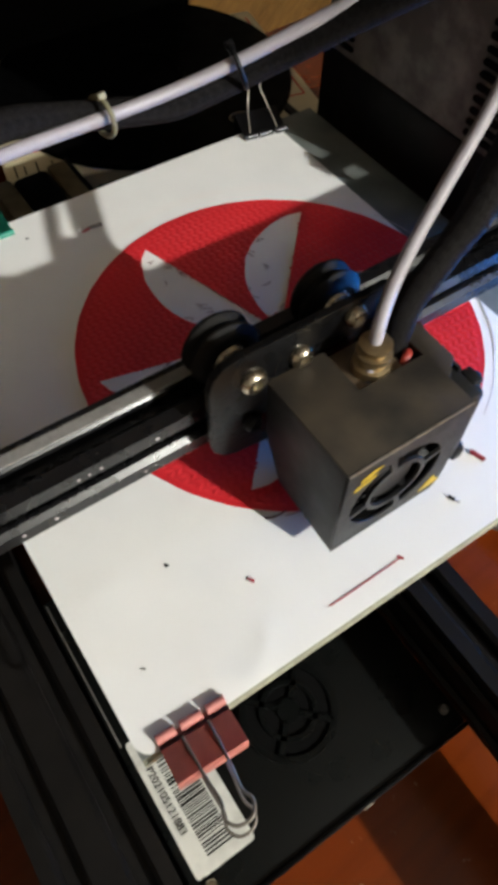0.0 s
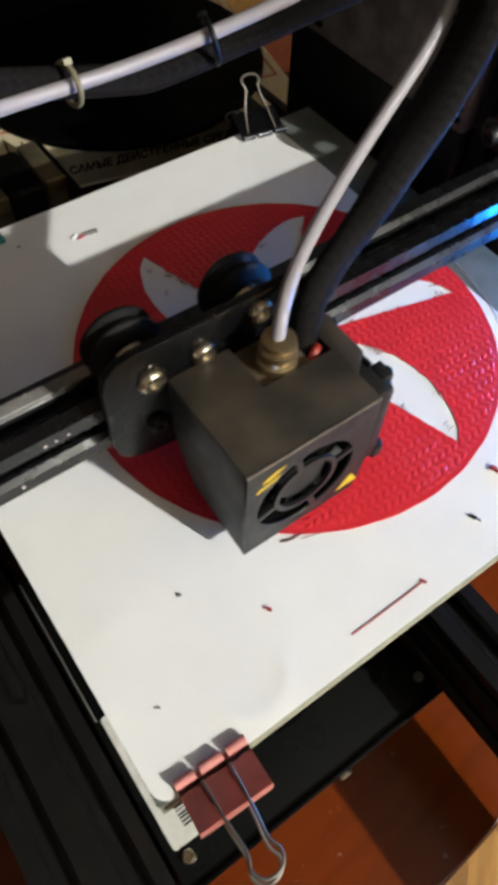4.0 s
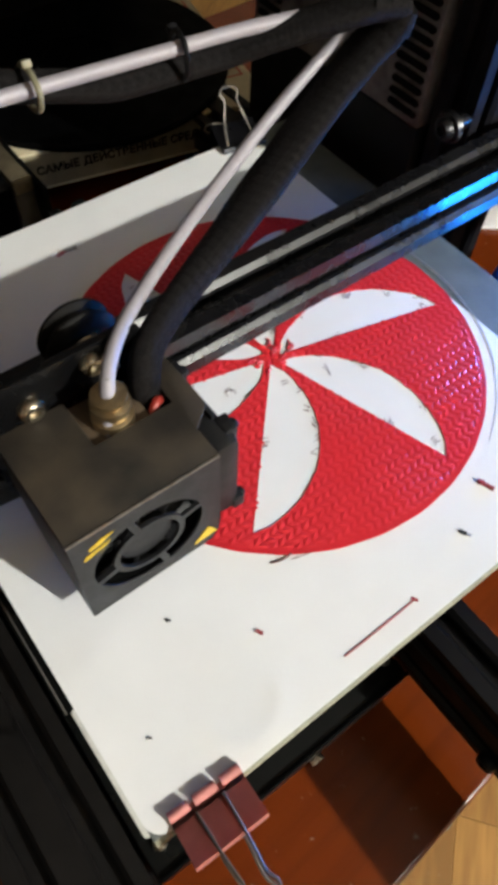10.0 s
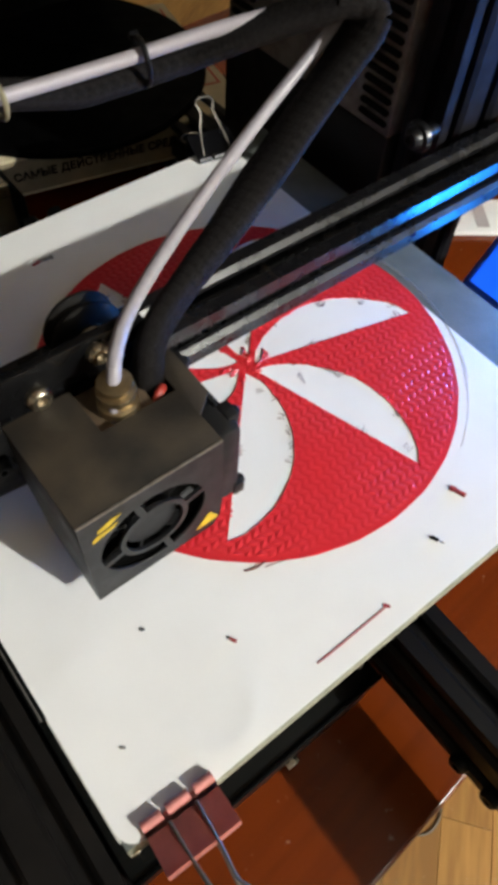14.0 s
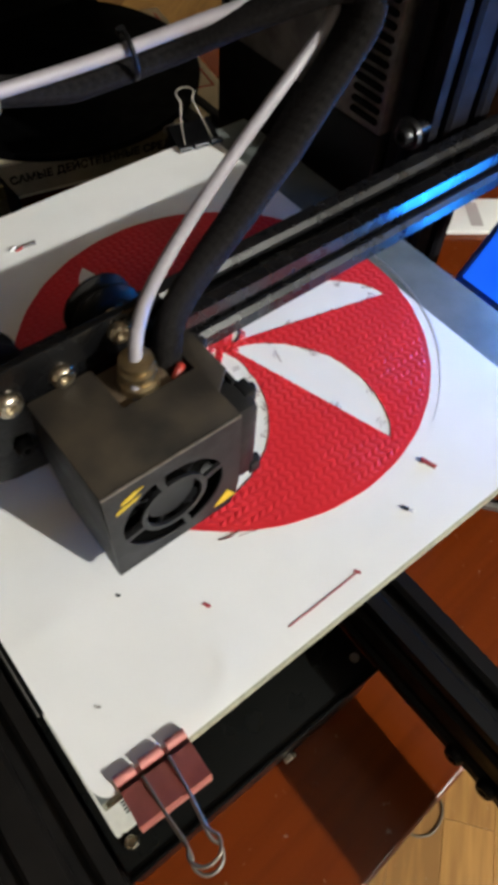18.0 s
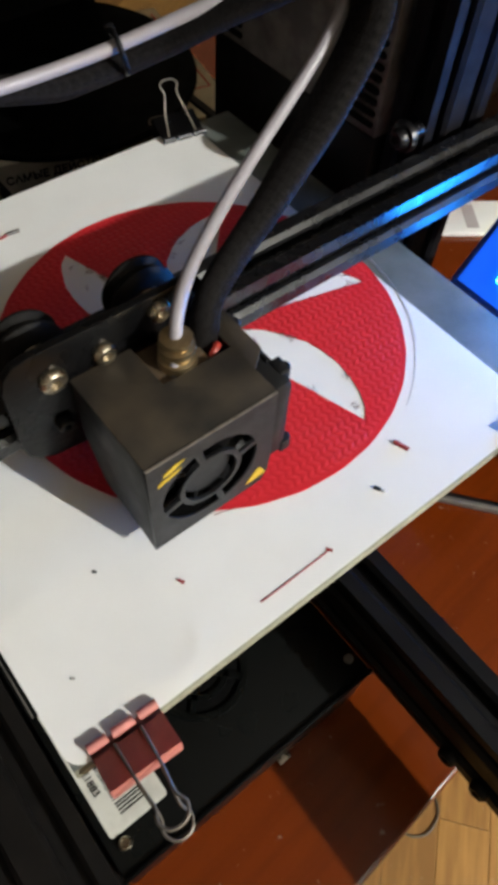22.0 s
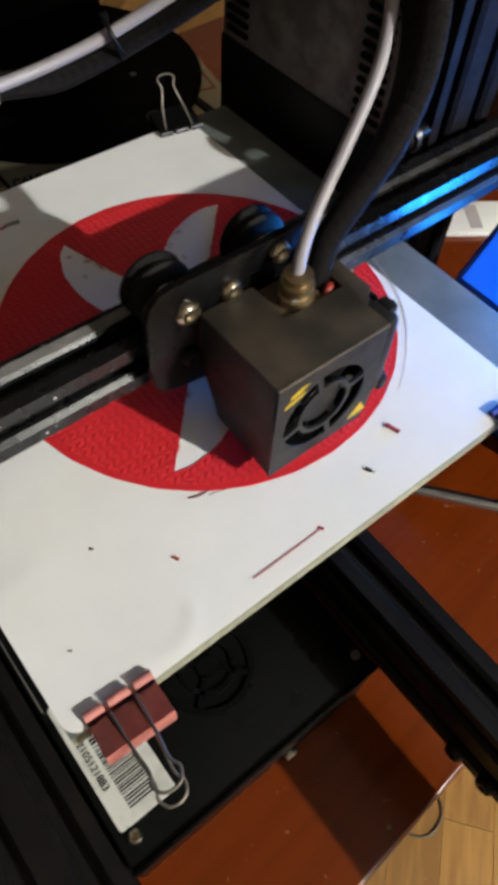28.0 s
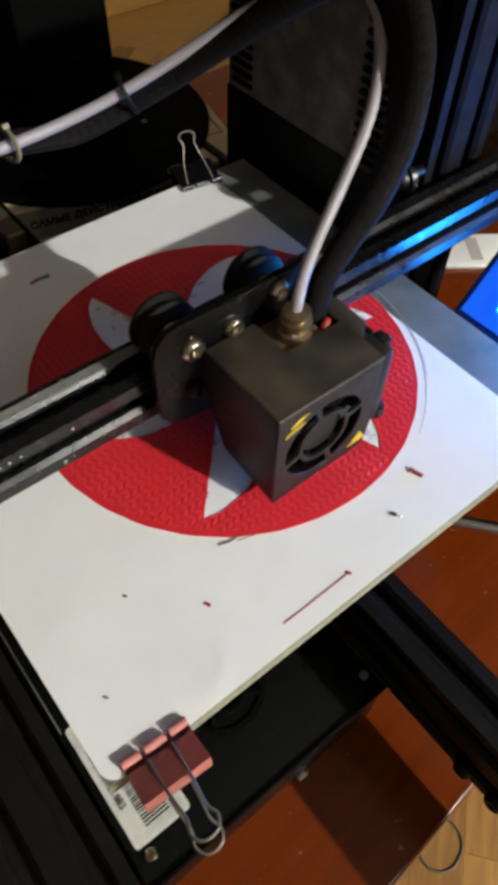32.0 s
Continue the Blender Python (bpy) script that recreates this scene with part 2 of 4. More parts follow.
def wood(name, light, dark, rough, sx=3.0, sy=40.0, coat=0.0):
    m = bpy.data.materials.new(name)
    m.use_nodes = True
    nt = m.node_tree
    b = nt.nodes["Principled BSDF"]
    co = nt.nodes.new("ShaderNodeTexCoord")
    mp = nt.nodes.new("ShaderNodeMapping")
    mp.inputs["Scale"].default_value = (sx, sy, sx)
    nt.links.new(co.outputs["Object"], mp.inputs[0])
    n = nt.nodes.new("ShaderNodeTexNoise")
    n.inputs["Scale"].default_value, n.inputs["Detail"].default_value = 4, 8
    nt.links.new(mp.outputs[0], n.inputs["Vector"])
    info = nt.nodes.new("ShaderNodeObjectInfo")
    fac = math_node(nt, "ADD", n.outputs[0], math_node(nt, "MULTIPLY", math_node(nt, "SUBTRACT", info.outputs["Random"], 0.5), 0.5))
    mx = nt.nodes.new("ShaderNodeMix")
    mx.data_type = "RGBA"
    mx.inputs["A"].default_value, mx.inputs["B"].default_value = (*dark, 1), (*light, 1)
    rg = nt.nodes.new("ShaderNodeMapRange")
    rg.inputs[1].default_value, rg.inputs[2].default_value = 0.3, 0.75
    nt.links.new(fac, rg.inputs[0])
    nt.links.new(rg.outputs[0], mx.inputs["Factor"])
    nt.links.new(mx.outputs["Result"], b.inputs["Base Color"])
    b.inputs["Roughness"].default_value = rough
    # pale dust specks and fine scratches, and a slightly wavy varnish
    sk = nt.nodes.new("ShaderNodeTexNoise")
    sk.inputs["Scale"].default_value, sk.inputs["Detail"].default_value = 150, 3
    nt.links.new(co.outputs["Object"], sk.inputs["Vector"])
    sr = nt.nodes.new("ShaderNodeMapRange")
    sr.inputs[1].default_value, sr.inputs[2].default_value, sr.inputs[4].default_value = 0.68, 0.80, 0.42
    nt.links.new(sk.outputs[0], sr.inputs[0])
    dust = nt.nodes.new("ShaderNodeMix")
    dust.data_type = "RGBA"
    dust.inputs["B"].default_value = (0.45, 0.36, 0.28, 1)
    nt.links.new(sr.outputs[0], dust.inputs["Factor"])
    nt.links.new(mx.outputs["Result"], dust.inputs["A"])
    nt.links.new(dust.outputs["Result"], b.inputs["Base Color"])
    wv = nt.nodes.new("ShaderNodeTexNoise")
    wv.inputs["Scale"].default_value, wv.inputs["Detail"].default_value = 35, 4
    nt.links.new(co.outputs["Object"], wv.inputs["Vector"])
    wb = nt.nodes.new("ShaderNodeBump")
    wb.inputs["Strength"].default_value, wb.inputs["Distance"].default_value = 0.12, 0.002
    nt.links.new(wv.outputs[0], wb.inputs["Height"])
    nt.links.new(wb.outputs[0], b.inputs["Normal"])
    b.inputs["Specular IOR Level"].default_value = 0.3
    b.inputs["Coat Weight"].default_value = coat
    b.inputs["Coat Roughness"].default_value = 0.12
    return m


TABLE = wood("orange_varnished_wood", (0.110, 0.0176, 0.0015), (0.064, 0.0096, 0.0010), 0.2, 2, 26, 0.0)
PARQUET = wood("oak_parquet", (0.40, 0.205, 0.055), (0.22, 0.105, 0.028), 0.4, 2, 22, 0.1)


def red_print():
    """Red plastic laid in zigzag strands."""
    m = bpy.data.materials.new("red_printed_plastic")
    m.use_nodes = True
    nt = m.node_tree
    b = nt.nodes["Principled BSDF"]
    co = nt.nodes.new("ShaderNodeTexCoord")
    sp = nt.nodes.new("ShaderNodeSeparateXYZ")
    nt.links.new(co.outputs["Object"], sp.inputs[0])
    x, y = sp.outputs[0], sp.outputs[1]
    wob = nt.nodes.new("ShaderNodeTexNoise")
    wob.inputs["Scale"].default_value, wob.inputs["Detail"].default_value = 260, 3
    nt.links.new(co.outputs["Object"], wob.inputs["Vector"])
    drift = math_node(nt, "MULTIPLY", wob.outputs[0], 0.0012)
    zig = math_node(nt, "MULTIPLY", math_node(nt, "PINGPONG", y, 0.0024), 0.65)
    u = math_node(nt, "ADD", math_node(nt, "ADD", x, zig), drift)
    strand = math_node(nt, "ABSOLUTE", math_node(nt, "SINE", math_node(nt, "MULTIPLY", u, math.pi / 0.0033)))
    cross = math_node(nt, "ABSOLUTE", math_node(nt, "SINE", math_node(nt, "MULTIPLY", math_node(nt, "ADD", y, math_node(nt, "MULTIPLY", drift, 0.5)), math.pi / 0.0024)))
    # the weave is pressed flat in places and gives way to smooth strands along the rim
    flat = nt.nodes.new("ShaderNodeTexNoise")
    flat.inputs["Scale"].default_value, flat.inputs["Detail"].default_value = 26, 3
    nt.links.new(co.outputs["Object"], flat.inputs["Vector"])
    fr = nt.nodes.new("ShaderNodeMapRange")
    fr.inputs[1].default_value, fr.inputs[2].default_value, fr.inputs[3].default_value = 0.34, 0.56, 0.45
    nt.links.new(flat.outputs[0], fr.inputs[0])
    radius = math_node(nt, "SQRT", math_node(nt, "ADD", math_node(nt, "MULTIPLY", x, x), math_node(nt, "MULTIPLY", y, y)))
    rim = nt.nodes.new("ShaderNodeMapRange")
    rim.inputs[1].default_value, rim.inputs[2].default_value, rim.inputs[3].default_value, rim.inputs[4].default_value = 0.0808, 0.0816, 1.0, 0.0
    nt.links.new(radius, rim.inputs[0])
    weave = math_node(nt, "MULTIPLY", math_node(nt, "MULTIPLY", math_node(nt, "MULTIPLY", strand, math_node(nt, "ADD", math_node(nt, "MULTIPLY", cross, 0.6), 0.4)), fr.outputs[0]), rim.outputs[0])
    rings = math_node(nt, "MULTIPLY", math_node(nt, "ABSOLUTE", math_node(nt, "SINE", math_node(nt, "MULTIPLY", radius, math.pi / 0.0009))), math_node(nt, "MULTIPLY", math_node(nt, "SUBTRACT", 1.0, rim.outputs[0]), 0.18))
    noise_tex = nt.nodes.new("ShaderNodeTexNoise")
    noise_tex.inputs["Scale"].default_value, noise_tex.inputs["Detail"].default_value = 320, 5
    nt.links.new(co.outputs["Object"], noise_tex.inputs["Vector"])
    h = math_node(nt, "ADD", math_node(nt, "ADD", weave, rings), math_node(nt, "MULTIPLY", noise_tex.outputs[0], 0.45))
    bp = nt.nodes.new("ShaderNodeBump")
    bp.inputs["Strength"].default_value, bp.inputs["Distance"].default_value = 0.62, 0.00065
    nt.links.new(h, bp.inputs["Height"])
    nt.links.new(bp.outputs[0], b.inputs["Normal"])
    # grooves between strands get a darker red, their shade put into the colour
    mx = nt.nodes.new("ShaderNodeMix")
    mx.data_type = "RGBA"
    mx.inputs["A"].default_value, mx.inputs["B"].default_value = (0.58, 0.018, 0.026, 1), (0.69, 0.037, 0.045, 1)
    rg = nt.nodes.new("ShaderNodeMapRange")
    rg.inputs[1].default_value, rg.inputs[2].default_value = 0.15, 1.2
    nt.links.new(h, rg.inputs[0])
    nt.links.new(rg.outputs[0], mx.inputs["Factor"])
    nt.links.new(mx.outputs["Result"], b.inputs["Base Color"])
    b.inputs["Roughness"].default_value = 0.30
    return m


RED = red_print()
CABLEM = mat("grey_brown_cable", (0.10, 0.075, 0.045), 0.5)
PALE = mat("pale_plastic_strand", (0.42, 0.38, 0.38), 0.5)
STRAND = mat("dull_red_strand", (0.30, 0.03, 0.035), 0.6)
STRINGM = mat("dark_red_string", (0.10, 0.015, 0.015), 0.5)


# ---------------------------------------------------------------- mesh tools
def box(bm, x0, x1, y0, y1, z0, z1, bevel=0.0, seg=2):
    r = bmesh.ops.create_cube(bm, size=1)
    vs = r["verts"]
    for v in vs:
        v.co = Vector((x0 + (v.co.x + 0.5) * (x1 - x0), y0 + (v.co.y + 0.5) * (y1 - y0), z0 + (v.co.z + 0.5) * (z1 - z0)))
    if bevel:
        es = list({e for v in vs for e in v.link_edges})
        bmesh.ops.bevel(bm, geom=es, offset=bevel, segments=seg, affect="EDGES", profile=0.5)
    return bm


def prism(bm, outline, depth, m=None, bevel=0.0):
    """A flat outline in x, y pushed up by depth along z, set by the pose m."""
    vs = [bm.verts.new((x, y, 0)) for x, y in outline]
    f = bm.faces.new(vs)
    if f.normal.z == 0:
        f.normal_update()
    r = bmesh.ops.extrude_face_region(bm, geom=[f])
    top = [v for v in r["geom"] if isinstance(v, bmesh.types.BMVert)]
    for v in top:
        v.co.z += depth
    allv = vs + top
    bmesh.ops.recalc_face_normals(bm, faces=list({g for v in allv for g in v.link_faces}))
    if bevel:
        es = list({e for v in allv for e in v.link_edges})
        out = bmesh.ops.bevel(bm, geom=es, offset=bevel, segments=2, affect="EDGES", profile=0.5)
        allv = list({v for g in out["faces"] for v in g.verts} | {v for v in allv if v.is_valid})
    if m is not None:
        bmesh.ops.transform(bm, matrix=m, verts=allv)
    return bm


def turned(bm, profile, m=None, n=32):
    """A body of revolution about z from (radius, height) pairs."""
    rings = []
    for r, h in profile:
        if r < 1e-7:
            rings.append([bm.verts.new((0, 0, h))])
        else:
            rings.append([bm.verts.new((r * math.cos(2 * math.pi * i / n), r * math.sin(2 * math.pi * i / n), h)) for i in range(n)])
    for a, b in zip(rings, rings[1:]):
        for i in range(n):
            j = (i + 1) % n
            if len(a) == 1 and len(b) == 1:
                continue
            if len(a) == 1:
                bm.faces.new((a[0], b[j], b[i]))
            elif len(b) == 1:
                bm.faces.new((a[i], a[j], b[0]))
            else:
                bm.faces.new((a[i], a[j], b[j], b[i]))
    vs = [v for r in rings for v in r]
    fs = list({f for v in vs for f in v.link_faces})
    bmesh.ops.recalc_face_normals(bm, faces=fs)
    if m is not None:
        bmesh.ops.transform(bm, matrix=m, verts=vs)
    return bm


def tube(bm, pts, radius, n=12, cap=True):
    """A round bar along a line of points."""
    pts = [Vector(p) for p in pts]
    rings = []
    side = None
    for i, p in enumerate(pts):
        d = (pts[min(i + 1, len(pts) - 1)] - pts[max(i - 1, 0)]).normalized()
        if side is None:
            side = d.orthogonal().normalized()
        side = (side - d * side.dot(d)).normalized()
        up = d.cross(side)
        rings.append([bm.verts.new(p + radius * (math.cos(2 * math.pi * k / n) * side + math.sin(2 * math.pi * k / n) * up)) for k in range(n)])
    for a, b in zip(rings, rings[1:]):
        for k in range(n):
            j = (k + 1) % n
            bm.faces.new((a[k], a[j], b[j], b[k]))
    if cap:
        bm.faces.new(rings[0][::-1])
        bm.faces.new(rings[-1])
    return bm


def spline(ctrl, n):
    """Points along a smooth line through ctrl."""
    c = [Vector(p) for p in ctrl]
    c = [2 * c[0] - c[1]] + c + [2 * c[-1] - c[-2]]
    out = []
    segs = len(c) - 3
    for i in range(n + 1):
        u = i / n * segs
        k = min(int(u), segs - 1)
        t = u - k
        p0, p1, p2, p3 = c[k:k + 4]
        out.append(0.5 * ((2 * p1) + (p2 - p0) * t + (2 * p0 - 5 * p1 + 4 * p2 - p3) * t * t + (3 * p1 - p0 - 3 * p2 + p3) * t ** 3))
    return out


def part(name, bm, material, parent=None, label="", at=None):
    me = bpy.data.meshes.new(name)
    bm.to_mesh(me)
    bm.free()
    me.materials.append(material)
    for p in me.polygons:
        p.use_smooth = True
    me.set_sharp_from_angle(angle=radians(35))
    ob = new(name, me)
    if parent is not None:
        ob.parent = parent
    if at is not None:
        ob.matrix_basis = at
    if label:
        ob["label"] = label
    return ob


def again(ob, at, parent=None):
    """One more piece on the same mesh."""
    o = new(ob.name.split(".")[0], ob.data)
    o.parent = parent if parent is not None else ob.parent
    o.matrix_basis = at
    return o


def thing(name, label, category, group=""):
    return tagged(new(name), label, category, group)


def new_bm():
    return bmesh.new()


def rounded(w, h, r, n=5):
    """A rectangle w by h with round corners, centred."""
    out = []
    for cx, cy, a0 in ((w / 2 - r, h / 2 - r, 0), (-w / 2 + r, h / 2 - r, 90), (-w / 2 + r, -h / 2 + r, 180), (w / 2 - r, -h / 2 + r, 270)):
        for i in range(n + 1):
            a = radians(a0 + 90 * i / n)
            out.append((cx + r * math.cos(a), cy + r * math.sin(a)))
    return out


def flat_plate(rings, half):
    """A flat sheet in x, y with holes: the first outline is its edge, the others are openings; half its thickness."""
    cu = bpy.data.curves.new("outline", "CURVE")
    cu.dimensions, cu.fill_mode, cu.extrude = "2D", "BOTH", half
    for pts in rings:
        sp = cu.splines.new("POLY")
        sp.points.add(len(pts) - 1)
        for p, (x, y) in zip(sp.points, pts):
            p.co = (x, y, 0, 1)
        sp.use_cyclic_u = True
    tmp = new("outline", cu)
    me = bpy.data.meshes.new_from_object(tmp.evaluated_get(bpy.context.evaluated_depsgraph_get()))
    bpy.data.objects.remove(tmp)
    bm = new_bm()
    bm.from_mesh(me)
    bmesh.ops.remove_doubles(bm, verts=list(bm.verts), dist=0.00001)
    bm.to_mesh(me)
    bm.free()
    me.materials.clear()
    return me


def slot_profile(w, h, cells_w, cells_h):
    """Outline of a V-slot extrusion: w by h with open grooves every 20 mm on each side."""
    def side(length, cells):
        pts = [(0, 0)]
        c = length / cells
        for i in range(cells):
            m = c * (i + 0.5)
            pts += [(m - 0.0047, 0), (m - 0.0030, 0.0018), (m - 0.0030, 0.0036), (m - 0.0052, 0.0050), (m - 0.0052, 0.0056), (m + 0.0052, 0.0056), (m + 0.0052, 0.0050), (m + 0.0030, 0.0036), (m + 0.0030, 0.0018), (m + 0.0047, 0)]
        return pts
    out = []
    for u, v in side(w, cells_w):
        out.append((-w / 2 + u, -h / 2 + v))
    for u, v in side(h, cells_h):
        out.append((w / 2 - v, -h / 2 + u))
    for u, v in side(w, cells_w):
        out.append((w / 2 - u, h / 2 - v))
    for u, v in side(h, cells_h):
        out.append((-w / 2 + v, h / 2 - u))
    return out


def extrusion(name, w, h, length, parent, m, label="", material=None):
    bm = new_bm()
    prism(bm, slot_profile(w, h, round(w / 0.02), round(h / 0.02)), length)
    return part(name, bm, material or RAIL, parent, label, m)


def bolt_head(bm, m, r=0.0042, h=0.0026, socket=0.0017):
    turned(bm, [(0, h - 0.0016), (socket, h - 0.0016), (socket, h), (r * 0.72, h), (r * 0.93, h * 0.72), (r, h * 0.3), (r, 0), (0, 0)], m, 20)


# ---------------------------------------------------------------- the room
TABLE_Z, FLOOR_Z, CEIL_Z = -0.110, -0.86, 1.60
X0, X1, Y0, Y1 = -2.2, 2.6, -3.4, 2.25


def room():
    for name, b in (("wall_north", (X0 - 0.1, X1 + 0.1, Y1, Y1 + 0.1)), ("wall_south", (X0 - 0.1, X1 + 0.1, Y0 - 0.1, Y0)),
                    ("wall_west", (X0 - 0.1, X0, Y0, Y1)), ("wall_east", (X1, X1 + 0.1, Y0, Y1))):
        tagged(part(name, box(new_bm(), *b, FLOOR_Z, CEIL_Z), WALLM), "plain brown painted wall of the room", "wall", kind="structure")
    tagged(part("ceiling", box(new_bm(), X0 - 0.1, X1 + 0.1, Y0 - 0.1, Y1 + 0.1, CEIL_Z, CEIL_Z + 0.1), CEILM), "plain grey painted ceiling", "ceiling", kind="structure")
    floor = tagged(part("floor", box(new_bm(), X0 - 0.1, X1 + 0.1, Y0 - 0.1, Y1 + 0.1, FLOOR_Z - 0.1, FLOOR_Z - 0.004), PARQUET), "light oak parquet floor", "floor", kind="structure")
    for nm, b in (("baseboard", (X0, X1, Y1 - 0.018, Y1)),):
        tagged(part(nm, box(new_bm(), *b, FLOOR_Z, FLOOR_Z + 0.07, 0.003), PARQUET), "low wooden baseboard along the wall", "baseboard", kind="structure")
    return floor


FLOOR = room()


def ceiling_lamp():
    t = thing("ceiling_lamp", "small round glowing bulb lamp hanging from the ceiling", "lamp")
    t.location = LAMP
    part("globe", turned(new_bm(), [(0.023 * math.sin(math.pi * i / 16), -0.023 * math.cos(math.pi * i / 16)) for i in range(17)], None, 32), GLOBE, t)
    part("rod", turned(new_bm(), [(0, 0.022), (0.008, 0.022), (0.008, CEIL_Z - LAMP.z - 0.02), (0.05, CEIL_Z - LAMP.z - 0.015), (0.05, CEIL_Z - LAMP.z), (0, CEIL_Z - LAMP.z)], None, 20), STEEL, t)


ceiling_lamp()


def table():
    t = thing("table", "orange-brown varnished wooden table with a thin front edge", "table")
    t.matrix_basis = pose(0, 0, TABLE_Z, 0, 0, 4.0)
    # top face at z 0, front edge near y -0.163
    bm = new_bm()
    box(bm, -0.75, 0.62, -0.163, 0.405, -0.024, 0.0, 0.0025, 3)
    part("tabletop", bm, TABLE, t)
    for x in (-0.68, 0.55):
        for y in (-0.10, 0.30):
            part("leg", box(new_bm(), x - 0.025, x + 0.025, y - 0.025, y + 0.025, FLOOR_Z - TABLE_Z, -0.024, 0.004), TABLE, t)
    part("apron", box(new_bm(), -0.66, 0.53, -0.11, -0.09, -0.10, -0.024, 0.002), TABLE, t)
    part("apron", box(new_bm(), -0.66, 0.53, 0.29, 0.31, -0.10, -0.024, 0.002), TABLE, t)


table()

# ---------------------------------------------------------------- the printer
PRINTER = thing("three_d_printer", "black desktop 3D printer with a moving bed and cross beam", "3D printer")
PRINTER.location = (0, 0, TABLE_Z)
UP = -TABLE_Z       # parts are given over the bed level, the printer stands on the table


def P(x=0, y=0, z=0, rx=0, ry=0, rz=0):
    return pose(x, y, z + UP, rx, ry, rz)


def frame_parts():
    # side rails run along y; the profile is drawn in x, z
    extrusion("side_rail", 0.04, 0.04, 0.47, PRINTER, P(-0.1555, -0.25, -0.086, -90))
    extrusion("side_rail", 0.04, 0.04, 0.30, PRINTER, P(0.1475, 0.02, -0.086, -90))
    extrusion("centre_rail", 0.02, 0.04, 0.46, PRINTER, P(-0.0065, -0.292, -0.051, -90), "", PLASTIC)
    extrusion("cross_rail", 0.04, 0.02, 0.26, PRINTER, P(-0.134, 0.10, -0.082, 0, 90, 0))
    # end plate and its screws on the centre rail
    part("end_plate", box(new_bm(), -0.0175, 0.0045, -0.2955, -0.2925, -0.0725, -0.031, 0.0008), BLACK, PRINTER, at=P())
    for y, z in ((-0.154, -0.0665), (-0.169, -0.0655)):
        bm = new_bm()
        bolt_head(bm, P(-0.0165, y, z, 0, -90, 0), 0.0040, 0.0032)
        part("screw", bm, PLASTIC, PRINTER)
    for x in (-0.1555, 0.1475):
        for y in (-0.15, 0.18) if x < 0 else (0.06, 0.28):
            part("foot", turned(new_bm(), [(0, 0), (0.011, 0), (0.012, 0.003), (0.011, 0.0045), (0, 0.0045)], P(x, y, TABLE_Z), 20), RUBBER, PRINTER)
    # uprights
    extrusion("upright", 0.04, 0.02, 0.50, PRINTER, P(0.1395, 0.036, -0.065)).data.materials[0] = DULL
    extrusion("upright", 0.02, 0.04, 0.50, PRINTER, P(-0.215, 0.042, -0.105))
    bm = new_bm()
    bolt_head(bm, P(0.109, 0.029, 0.0450, 0, -90, 0), 0.0045, 0.0050, 0.0020)
    turned(bm, [(0, 0), (0.0068, 0), (0.0062, 0.0022), (0, 0.0026)], P(0.1100, 0.029, 0.0450, 0, -90, 0), 24)
    turned(bm, [(0, 0), (0.0030, 0), (0.0030, 0.012), (0, 0.012)], P(0.1215, 0.029, 0.0450, 0, -90, 0), 16)
    part("roller_bolt", bm, ALU, PRINTER)
    gp = part("gantry_plate", prism(new_bm(), [(0.160, -0.030), (0.300, -0.030), (0.300, 0.140), (0.200, 0.140), (0.160, 0.110)], 0.003, pose(0, 0.0475, UP, 90), 0.0005), BLACK, PRINTER, "black steel plate at the end of the beam")
    for x, z in ((0.180, 0.050), (0.225, 0.050), (0.225, 0.115)):
        bm = new_bm()
        bolt_head(bm, pose(x, 0.0445, z + UP, 90), 0.0042, 0.0028)
        part("bolt", bm, ALU, gp)


frame_parts()


def cross_beam():
    extrusion("cross_beam", 0.02, 0.02, 0.425, PRINTER, P(-0.215, 0.010, 0.032, 0, 90, 0), "black grooved aluminium beam", BEAMM)
    rnd = random.Random(3)
    for k in range(16):
        x = rnd.uniform(-0.155, -0.070)
        r = rnd.uniform(0.0004, 0.0009)
        part("residue", turned(new_bm(), [(0, r), (r * 0.8, r * 0.6), (r, 0), (0, -r * 0.2)], P(x, rnd.choice((0.0002, 0.0006)), rnd.choice((0.0245, 0.0252, 0.0385)), 60), 7), PALE, PRINTER, "pale droplet of dried plastic")


cross_beam()


def power_supply():
    x0, x1, y0, y1 = 0.1155, 0.165, 0.0505, 0.169
    s = part("power_supply", box(new_bm(), x0 + 0.0012, x1, y0, y1, 0.028, 0.21, 0.001), PSUGREY, PRINTER, "dull grey metal power supply with rows of vent slots", P())
    part("end_cap", box(new_bm(), x0, x1 + 0.001, y0 - 0.001, y1 + 0.001, -0.035, 0.0300, 0.0015), PLASTIC, s, "black plastic cap")
    # black slips on the closed face stand for the shade inside the slots
    slot = None
    for k in range(24):
        for yy in (y0 + 0.0105, y1 - 0.0130):
            z = 0.0352 + k * 0.0051
            if slot is None:
                slot = part("vent_slot", prism(new_bm(), rounded(0.0172, 0.0026, 0.0012), 0.0010, pose(0, 0, 0, 90, 0, 90)), INK, s, at=pose(x0 - 0.0002, yy, z))
            else:
                again(slot, pose(x0 - 0.0002, yy, z), s)


power_supply()


def lettering(owner, words, size, m, material, bold=0.0):
    cu = bpy.data.curves.new("lettering", "FONT")
    cu.body, cu.size, cu.extrude, cu.offset = words, size, 0.0002, bold
    tmp = new("lettering", cu)
    me = bpy.data.meshes.new_from_object(tmp.evaluated_get(bpy.context.evaluated_depsgraph_get()))
    bpy.data.objects.remove(tmp)
    me.materials.clear()
    me.materials.append(material)
    ob = new("lettering", me)
    ob.parent, ob.matrix_basis = owner, m
    return ob


